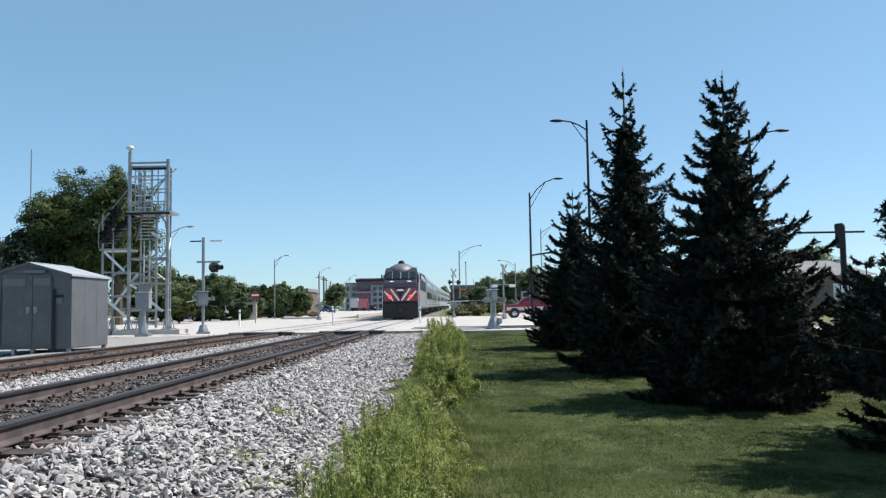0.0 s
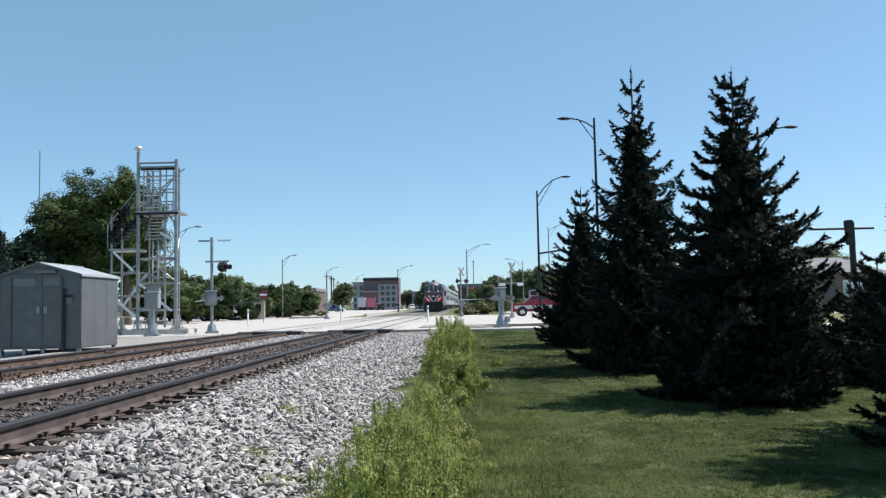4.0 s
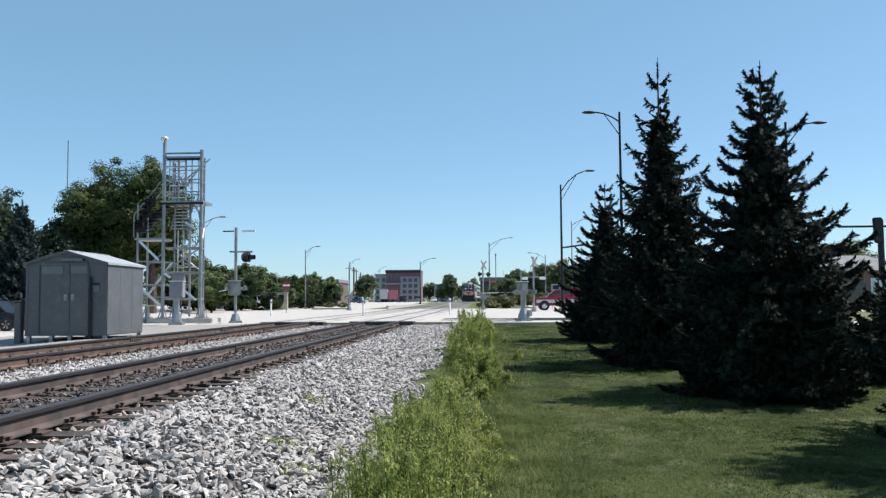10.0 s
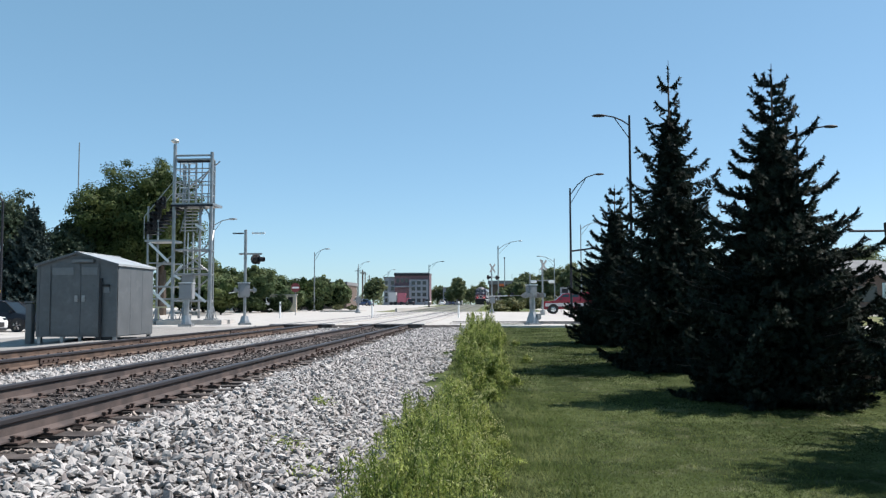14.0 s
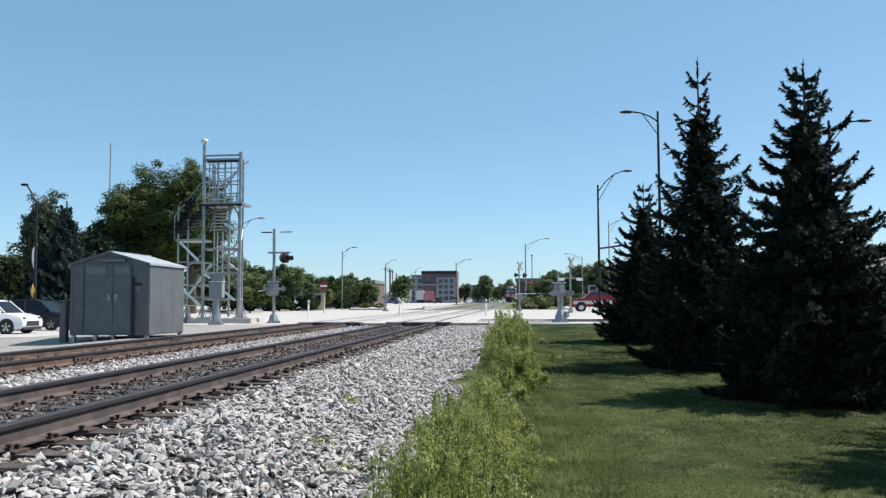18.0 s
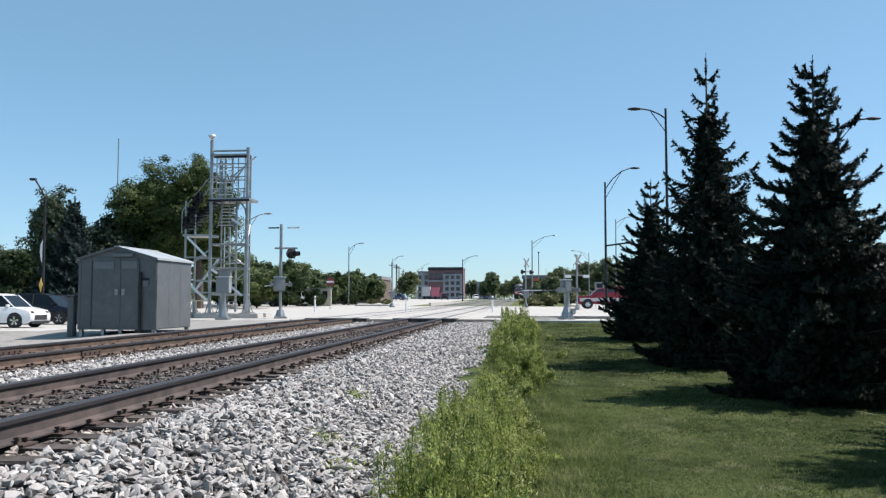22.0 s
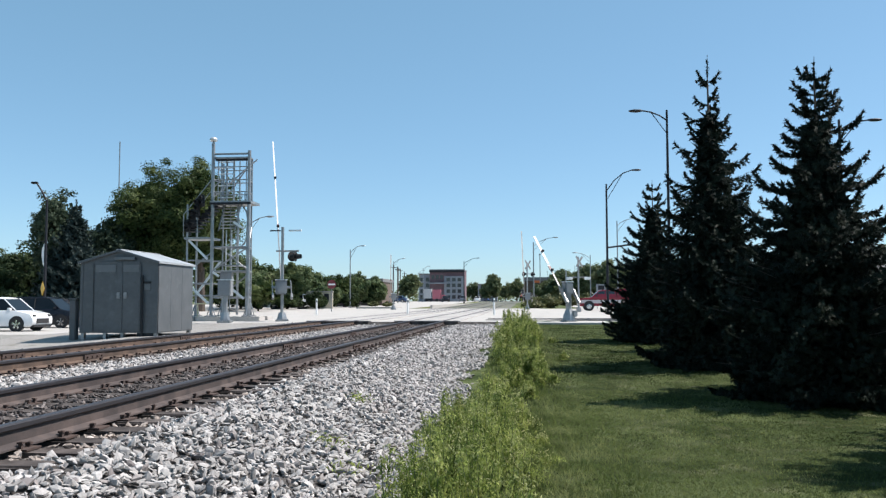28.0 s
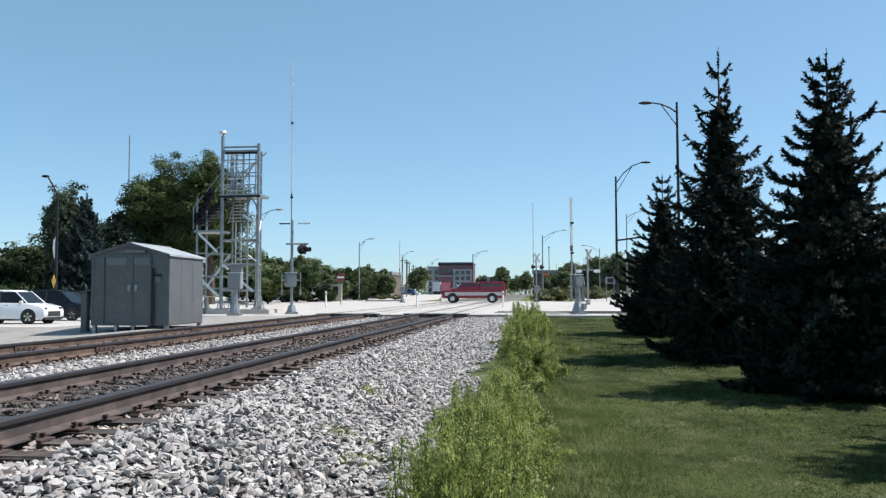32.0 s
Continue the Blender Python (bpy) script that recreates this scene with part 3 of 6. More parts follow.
def build_grass():
    """The uncut fringe where the lawn meets the weeds."""
    rng = np.random.default_rng(11)
    verts, n = [], 0
    for x0, x1, y0, y1, density, h in ((-0.9, 1.05, 5.0, 12, 1300, 0.06), (-0.9, 0.75, 12, 30, 260, 0.07), (-1.3, 0.3, 26, 36, 160, 0.09), (0.0, 3.2, 5.0, 14, 950, 0.028), (-0.5, 9.0, 5.2, 9.5, 4200, 0.015), (-0.5, 9.0, 9.5, 16, 1400, 0.017), (-0.3, 7.5, 16, 24, 800, 0.022), (-0.3, 7.0, 24, 37, 420, 0.027)):
        count = int((x1 - x0) * (y1 - y0) * density)
        p = np.stack([rng.uniform(x0, x1, count), rng.uniform(y0, y1, count)], 1)
        p[:, 0] = x0 + (x1 - x0) * (rng.beta(1.1, 1.7, count) if x1 < 4 else rng.random(count))
        z = ground_z(p[:, 0], p[:, 1])
        a = rng.uniform(0, 2 * np.pi, count)
        w = rng.uniform(0.003, 0.006, count) * (1 + (y0 > 9) + (y0 > 15))
        hh = h * rng.uniform(0.5, 1.3, count)
        lean = rng.normal(0, 1.7 if h < 0.028 else 0.6, (count, 2)) * hh[:, None]
        b1 = np.column_stack([p[:, 0] + np.cos(a) * w, p[:, 1] + np.sin(a) * w, z - 0.005])
        b2 = np.column_stack([p[:, 0] - np.cos(a) * w, p[:, 1] - np.sin(a) * w, z - 0.005])
        tip = np.column_stack([p + lean, z + hh])
        verts.append(np.stack([b1, b2, tip], 1).reshape(-1, 3))
        n += count
    v = np.concatenate(verts[4:])
    mown = new("mown_grass", cloud("mown_grass", v.tolist(), np.arange(len(v)).reshape(-1, 3).tolist(), M_MOWN))
    tagged(mown, "short mown lawn grass with paler dry patches", "grass", kind="stuff")
    v = np.concatenate(verts[:4])
    faces = np.arange(len(v)).reshape(-1, 3)
    ob = new("grass", cloud("grass", v.tolist(), faces.tolist(), M_BLADE))
    return tagged(ob, "uncut grass fringe between the weeds and the mown lawn", "grass", kind="stuff")


def leaves_at(rng, centres, length, width, droop=0.0, out=None):
    """A quad leaf at each centre, turned at random or facing out; returns verts and faces."""
    count = len(centres)
    d = rng.normal(size=(count, 3))
    d[:, 2] = d[:, 2] * 0.6 - droop
    d /= np.linalg.norm(d, axis=1)[:, None]
    side = np.cross(d, rng.normal(size=(count, 3)) if out is None else out)
    if out is not None:
        d = np.cross(out, side)
        d /= np.linalg.norm(d, axis=1)[:, None] + 1e-9
    side /= np.linalg.norm(side, axis=1)[:, None] + 1e-9
    ln, wd = np.asarray(length).reshape(-1, 1) * rng.uniform(0.7, 1.3, (count, 1)), np.asarray(width).reshape(-1, 1) * rng.uniform(0.7, 1.3, (count, 1))
    v = np.stack([centres - d * ln * 0.5, centres + side * wd * 0.5, centres + d * ln * 0.5, centres - side * wd * 0.5], 1)
    return v.reshape(-1, 3), np.arange(count * 4).reshape(-1, 4)


def build_weeds():
    """The strip of tall weeds between ballast and lawn."""
    rng = np.random.default_rng(3)
    stems, leaf, tips, lw, tw = [], [], [], [], []
    plant = None
    for i in range(1330):
        if i % 7 == 0 or plant is None:
            plant = (4.9 + 5.8 * rng.random() ** 1.1 if i < 680 else 12.5 + 14.5 * rng.random() ** 0.85, float(np.clip(rng.normal(0.08, 0.6), -0.85, 2.0)), rng.uniform(0.58, 1.18))
        y = plant[0] + rng.normal(0, 0.05)
        if i < 680:
            c, half = -0.44 - 0.02 * (y - 5) + 0.05 * np.sin(y * 2.1), 0.42
            tall = (0.40 + 0.26 * rng.random()) * (0.8 + 0.25 * np.sin(3.1 * y + 5 * rng.random()))
        else:
            c, half = -0.18, 0.50
            tall = (0.62 + 0.42 * rng.random()) * (0.25 + 0.75 * float(smooth_step(13, 17.5, y))) * (1 - 0.45 * float(smooth_step(24.5, 27, y)))
        x = c + plant[1] * half + rng.normal(0, 0.045)
        h = plant[2] * tall * (1 - 0.75 * float(smooth_step(0.45, 1.5, (x - c) / half))) * rng.uniform(0.8, 1.1)
        z = float(ground_z(x, y))
        lean = rng.normal(0, 0.11, 2)
        top = np.array([x + lean[0] * h, y + lean[1] * h, z + h])
        foot = np.array([x, y, z])
        stems.append((foot, top))
        far = 1.0 if y < 10 else 1.25
        k = int((40 + 190 * h) / far)
        s = rng.uniform(0.08, 1.0, k)
        spread = 0.046 * (1.05 - s) + 0.013
        p = foot + (top - foot) * s[:, None] + rng.normal(0, 1, (k, 3)) * spread[:, None] * [1, 1, 0.5]
        p[:, 2] = np.maximum(p[:, 2], z + 0.02)
        leaf.append(p)
        lw.append(np.full(k, 1.0) * (0.044 if y < 10 else 0.056))
        if rng.random() < 0.5:
            k = int(30 / far)
            s = rng.uniform(0.72, 1.06, k)
            tips.append(foot + (top - foot) * s[:, None] + rng.normal(0, 0.03, (k, 3)))
            tw.append(np.full(k, 0.03 if y < 10 else 0.045))
    lw, tw = np.concatenate(lw), np.concatenate(tw)
    v1, f1 = leaves_at(rng, np.concatenate(leaf), lw, lw * 0.21, -1.2)
    v2, f2 = leaves_at(rng, np.concatenate(tips), tw, tw * 0.32, -1.0)
    bm = bmesh.new()
    for a, b in stems:
        rod(bm, a, b, 0.006, 0.003, seg=3)
    weeds = new("weeds", cloud("weeds", v1.tolist(), f1.tolist(), M_WEED))
    tagged(weeds, "strip of tall bright green weeds along the ballast", "weeds", kind="stuff")
    heads = new("seed_heads", cloud("seed_heads", v2.tolist(), f2.tolist(), M_WEEDTIP))
    heads.parent = weeds
    tagged(heads, "yellowish seed heads", kind="stuff")
    tagged(part("stems", bm, M_WEEDSTEM, weeds), kind="stuff")
    # two small clumps that have come up through the stones
    for name_x, y, size in ((-1.62, 7.1, 0.17), (-1.95, 7.9, 0.12), (-2.2, 10.5, 0.1)):
        z = float(ground_z(name_x, y))
        p = np.array([name_x, y, z + 0.06]) + rng.normal(0, 1, (90, 3)) * [size, size, 0.035]
        v, f = leaves_at(rng, p, np.full(90, 0.06), np.full(90, 0.016), -0.4)
        clump = new("weed_tuft", cloud("weed_tuft", v.tolist(), f.tolist(), M_WEED))
        tagged(clump, "small green weed tuft growing in the ballast stones", "weed", "tufts in the ballast", kind="stuff")


# ---------------------------------------------------------------- trees
def build_spruce(x, y, h, r, seed, label, material=None, needle=0.068, dense=1.0, skirt=0.7, gap=1.0, droop=0.0, fill=1.0):
    """Whorls of boughs that sag and then turn up at the tip, each set with bottle-brush shoots."""
    rng = np.random.default_rng(seed)
    z0 = float(ground_z(x, y)) - 0.05
    tree = thing("spruce_tree", label, "spruce tree", pose(x, y, z0), "spruces")
    bm = bmesh.new()
    rod(bm, (0, 0, 0), (0.02, 0, h * 0.55), 0.02 * h, 0.009 * h)
    rod(bm, (0.02, 0, h * 0.55), (0, 0, h * 0.93), 0.009 * h, 0.012)
    rod(bm, (0, 0, h * 0.93), (0.01, 0, h), 0.010, 0.005, 5)
    size = needle / 0.068
    cen, dirs = [], []

    def shoot(p, d, length, per, droops=0.0):
        """Needles set round a twig from p along d."""
        n = int(length * per / size ** 1.6) + 5
        f = rng.random(n) ** 0.85
        line = p + d * (length * f)[:, None]
        line[:, 2] += (0.22 - droops) * length * f * f
        cen.append(line)
        dirs.append(np.repeat(d[None], n, 0))

    def reach(t):
        return r * min(1.0, 1.18 * (1 - t) ** 1.12)

    zw, k0 = 0.14, 0.0
    while zw < h * 0.955:
        t = zw / h
        count = max(3, int(round((3.2 + 9.0 * (1 - t) ** 1.5) * dense)))
        k0 += rng.uniform(0.3, 1.2)
        for j in range(count):
            az = k0 + 2 * np.pi * j / count + rng.normal(0, 0.22)
            zb = zw + rng.normal(0, 0.04)
            L = reach(t) * (rng.uniform(0.78, 1.1) if t < 0.42 else rng.uniform(0.62, 1.25)) + 0.07
            L *= skirt + (1 - skirt) * min(1.0, zb / 1.3)
            a = -0.20 + 0.34 * t + rng.normal(0, 0.07)
            s = np.linspace(0, 1, 7)
            zz = zb + L * (a * s - (0.14 - 0.1 * t) * s * s + (0.26 + 0.04 * t) * s ** 4)
            pts = np.stack([np.cos(az) * L * s, np.sin(az) * L * s, np.maximum(zz, 0.07)], 1)
            if L > 0.25:
                rod(bm, pts[0], pts[3], 0.012, 0.008, seg=3)
                rod(bm, pts[3], pts[-1], 0.008, 0.003, seg=3)
            ntw = int((5 + 15 * L) * (0.8 if t > 0.5 else 1.0))
            for k in range(ntw):
                s0 = 0.14 + 0.86 * (k + rng.random()) / ntw
                p = np.array([np.interp(s0, s, pts[:, q]) for q in range(3)])
                a2 = az + (1 if k % 2 else -1) * rng.uniform(0.35, 1.0)
                tl = (0.32 * L * (1.08 - s0) + 0.085) * rng.uniform(0.65, 1.2)
                d = np.array([np.cos(a2), np.sin(a2), rng.uniform(-0.25, 0.22) - droop * (1 - s0)])
                shoot(p, d / np.linalg.norm(d), tl, 165 - 45 * t, droop)
            n = int(L * 110 / size ** 1.6) + 8
            f = rng.uniform(0.1, 1.02, n)
            cen.append(np.stack([np.interp(f, s, pts[:, q]) for q in range(3)], 1))
            dirs.append(np.repeat(((pts[-1] - pts[-2]) / np.linalg.norm(pts[-1] - pts[-2]))[None], n, 0))
            # the thick bud-laden end of the bough
            shoot(pts[-1] - (pts[-1] - pts[-2]) * 0.4, (pts[-1] - pts[-2]) / np.linalg.norm(pts[-1] - pts[-2]), 0.12 + 0.05 * L, 320)
        zw += (0.15 + 0.24 * t * gap) * rng.uniform(0.8, 1.25)
    shoot(np.array([0, 0, h * 0.925]), np.array([0, 0, 1.0]), h * 0.045, 260)
    c, d = np.concatenate(cen), np.concatenate(dirs)
    n = len(c)
    perp = rng.normal(size=(n, 3))
    perp -= d * (perp * d).sum(1)[:, None]
    perp /= np.linalg.norm(perp, axis=1)[:, None] + 1e-9
    tip = c + (d * 0.55 + perp * 0.8) * (needle * rng.uniform(0.7, 1.25, (n, 1)))
    side = np.cross(d, perp) * needle * 0.25
    v = np.stack([c - side, c + side, tip], 1).reshape(-1, 3)
    # the close inner twigs that block the light
    m = int(16000 * fill * (r / 1.8) ** 2)
    tz = 0.8 * rng.random(m) ** 1.9
    rr = np.array([reach(q) for q in tz]) * np.sqrt(rng.random(m)) * (0.80 - 0.55 * tz) * (skirt + (1 - skirt) * np.minimum(1, tz * h / 1.3))
    aa = rng.uniform(0, 2 * np.pi, m)
    p = np.stack([np.cos(aa) * rr, np.sin(aa) * rr, np.maximum(tz * h - 0.1 * rr, 0.08)], 1)
    e1, e2 = rng.normal(size=(m, 3)), rng.normal(size=(m, 3))
    inner = np.stack([p, p + e1 * 0.07 * size, p + e2 * 0.07 * size], 1).reshape(-1, 3)
    inner[:, 2] = np.maximum(inner[:, 2], 0.02)
    v = np.concatenate([v, inner])
    part("trunk", bm, M_BARK, tree)
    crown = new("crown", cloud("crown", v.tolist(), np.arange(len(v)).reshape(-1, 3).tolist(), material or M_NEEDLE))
    crown.parent = tree
    return tree


def build_tree(x, y, h, r, seed, label, material, leaf=0.3, clumps=60, per=60, low=0.25, name="tree", flat=1.0, z=None, category="tree", group="", limbs=7, lean=0.0):
    """A crown of rounded lobes, each made of smaller leafy tufts with gaps between them."""
    rng = np.random.default_rng(seed)
    z0 = float(ground_z(x, y)) - 0.05 if z is None else z
    tree = thing(name, label, category, pose(x, y, z0), group)
    cz, rz = h * (1 + low) / 2, h * (1 - low) / 2
    lobes = max(9, clumps // 5)
    d = rng.normal(size=(lobes, 3))
    d /= np.linalg.norm(d, axis=1)[:, None]
    d[0] = (0.1, 0, 1)
    core = d * rng.uniform(0.42, 0.78, lobes)[:, None] * [r, r * flat, rz] + [0, 0, cz]
    core[0] = (0.06 * r, 0, cz + 0.66 * rz)
    core[:, 0] += lean * (core[:, 2] - cz)
    lr = rng.uniform(0.34, 0.52, lobes)
    span = np.minimum([r, r * flat, rz], 1.7 * min(r, rz))
    which = rng.integers(0, lobes, clumps * 2)
    q = rng.normal(size=(clumps * 2, 3))
    q[:, 2] = q[:, 2] * 0.9 + 0.25
    q /= np.linalg.norm(q, axis=1)[:, None]
    cc = core[which] + q * (lr[which] * rng.uniform(0.35, 0.95, clumps * 2))[:, None] * span
    cr = rng.uniform(0.28, 0.55, clumps * 2) * lr[which] * span.mean()
    half = max(12, per // 2)
    u = rng.normal(size=(clumps * 2, half, 3))
    u /= np.linalg.norm(u, axis=2)[:, :, None]
    p = (cc[:, None] + u * (cr[:, None] * rng.uniform(0.45, 1.08, (clumps * 2, half)))[:, :, None] * [1, 1, 0.75]).reshape(-1, 3)
    out = (u + q[:, None] * 0.7 + rng.normal(0, 0.35, u.shape)).reshape(-1, 3)
    keep = p[:, 2] > 0.08
    p, out = p[keep], out[keep]
    # the shaded inner leaves
    inner = rng.normal(size=(len(p) // 4, 3))
    inner *= (rng.random(len(inner)) ** 0.4 * 0.74 / np.linalg.norm(inner, axis=1))[:, None]
    inner = inner * [r, r * flat, rz] + [0, 0, cz]
    inner[:, 0] += lean * (inner[:, 2] - cz)
    inner = inner[inner[:, 2] > 0.08]
    size = np.concatenate([np.full(len(p), leaf), np.full(len(inner), leaf * 2.0)])
    out = np.concatenate([out, rng.normal(size=inner.shape)])
    p = np.concatenate([p, inner])
    v, f = leaves_at(rng, p, size * 1.2, size * 0.85, 0.1, out)
    if limbs:
        bm = bmesh.new()
        rod(bm, (0, 0, 0), (0, 0, h * 0.42), 0.032 * h, 0.022 * h)
        for i in range(limbs):
            e = core[i % lobes] * 0.9 + np.array([0, 0, 0.03 * h])
            rod(bm, (0, 0, h * (0.2 + 0.03 * i)), e.tolist(), 0.015 * h, 0.005 * h, seg=6)
        part("trunk", bm, M_BARK, tree)
    crown = new("crown", cloud("crown", v.tolist(), f.tolist(), material))
    crown.parent = tree
    return tree


# ---------------------------------------------------------------- shed
def build_shed():
    x0, x1, y0, y1, z0, ze, zr = -13.03, -10.66, 23.1, 25.6, -0.05, 2.0, 2.33
    xm = (x0 + x1) / 2
    shed = thing("equipment_shed", "galvanised steel trackside equipment shed on short legs", "shed", pose(0, 0, 0))
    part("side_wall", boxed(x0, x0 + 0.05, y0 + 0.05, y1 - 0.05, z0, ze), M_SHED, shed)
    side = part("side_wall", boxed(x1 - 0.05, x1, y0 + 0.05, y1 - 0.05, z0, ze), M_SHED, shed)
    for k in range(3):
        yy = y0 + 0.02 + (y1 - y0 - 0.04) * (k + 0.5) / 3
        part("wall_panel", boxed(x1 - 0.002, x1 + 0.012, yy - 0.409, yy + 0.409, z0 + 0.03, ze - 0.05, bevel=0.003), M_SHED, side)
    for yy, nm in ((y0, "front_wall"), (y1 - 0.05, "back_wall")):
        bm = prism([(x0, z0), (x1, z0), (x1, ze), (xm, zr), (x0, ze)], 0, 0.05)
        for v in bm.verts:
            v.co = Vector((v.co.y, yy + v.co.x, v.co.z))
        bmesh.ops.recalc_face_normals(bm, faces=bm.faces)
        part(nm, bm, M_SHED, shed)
    for sgn, a in ((-1, x0 - 0.06), (1, x1 + 0.06)):
        bm = bmesh.new()
        q = [(a, ze - 0.03), (xm, zr + 0.005), (xm, zr + 0.055), (a, ze + 0.03)]
        prism(q, y0 - 0.07, y1 + 0.07, bm)
        for v in bm.verts:
            v.co = Vector((v.co.y, v.co.x, v.co.z))
        bmesh.ops.recalc_face_normals(bm, faces=bm.faces)
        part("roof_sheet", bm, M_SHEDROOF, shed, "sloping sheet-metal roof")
        bm = prism([(a, ze - 0.045), (xm, zr - 0.01), (xm, zr + 0.05), (a, ze + 0.024)], y0 - 0.085, y0 - 0.073)
        for v in bm.verts:
            v.co = Vector((v.co.y, v.co.x, v.co.z))
        bmesh.ops.recalc_face_normals(bm, faces=bm.faces)
        part("fascia", bm, M_SHED, shed)
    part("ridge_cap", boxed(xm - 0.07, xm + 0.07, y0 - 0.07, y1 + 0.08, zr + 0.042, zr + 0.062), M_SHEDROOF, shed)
    bm = boxed(xm - 0.12, xm + 0.5, y0 - 0.1, y0 - 0.005, zr - 0.26, zr - 0.17, bevel=0.01)
    part("door_hood", bm, M_SHEDPLATE, shed)
    for a, b in ((x0 + 0.45, xm + 0.10), (xm + 0.11, x1 - 0.55)):
        door = part("door", boxed(a, b, y0 - 0.03, y0 - 0.002, z0 + 0.06, zr - 0.3, bevel=0.008), M_SHED, shed, "grey steel door leaf")
        hx = b - 0.1 if a < xm - 0.3 else a + 0.1
        hb = boxed(hx - 0.05, hx + 0.05, y0 - 0.055, y0 - 0.031, 0.95, 1.13, bevel=0.008)
        rod(hb, (hx, y0 - 0.05, 1.02), (hx, y0 - 0.09, 1.02), 0.012)
        rod(hb, (hx, y0 - 0.085, 1.02), (hx + 0.09, y0 - 0.085, 1.02), 0.012)
        part("handle", hb, M_GALV, door)
    for a, b in ((x0 + 0.47, x0 + 1.10), (x0 + 1.32, x0 + 1.80)):
        part("transom_plate", boxed(a, b, y0 - 0.046, y0 - 0.031, 1.72, 1.93, bevel=0.004), M_SHEDPLATE, shed, "slightly paler plate over the doors")
    for sx in (x0 + 0.4, xm + 0.105, x1 - 0.53):
        part("door_stile", boxed(sx - 0.018, sx + 0.018, y0 - 0.05, y0 - 0.031, z0 + 0.06, 1.95, bevel=0.004), M_SHED, shed)
    for k in (x0 + 0.04, x1 - 0.04):
        part("corner_post", boxed(k - 0.04, k + 0.04, y0 - 0.012, y0 + 0.04, z0, ze), M_SHED, shed)
    for lx in (x0 + 0.08, x0 + 0.75, xm + 0.1, x1 - 0.08):
        for ly in (y0 + 0.08, y1 - 0.08):
            part("leg", boxed(lx - 0.05, lx + 0.05, ly - 0.05, ly + 0.05, float(ground_z(lx, ly)) - 0.03, z0), M_GALV, shed)
    part("skid", boxed(x1 - 0.62, x1 - 0.14, y0 + 0.0, y0 + 0.1, -0.16, z0), M_BLACK, shed)
    # conduit with a meter box on the front
    part("conduit", rods([((x1 - 0.45, y0 - 0.06, float(ground_z(x1 - 0.45, y0)) - 0.02), (x1 - 0.45, y0 - 0.06, 1.62))], 0.032), M_BLACK, shed)
    part("notice_plate", boxed(x1 - 0.41, x1 - 0.22, y0 - 0.025, y0 - 0.002, 1.20, 1.37, bevel=0.004), M_SHEDPLATE, shed, "small grey notice plate")
    part("latch_bar", boxed(x1 - 0.43, x1 - 0.2, y0 - 0.06, y0 - 0.027, 1.385, 1.445, bevel=0.008), M_BLACK, shed, "short black bar")
    bm = boxed(-13.5, -13.3, 23.35, 23.55, float(ground_z(-13.4, 23.45)) - 0.02, 0.9, bevel=0.02)
    box(bm, -13.53, -13.27, 23.32, 23.58, 0.92, 0.97, bevel=0.01)
    single("cable_post", bm, M_SHED, "grey square steel cable post beside the shed", "post")


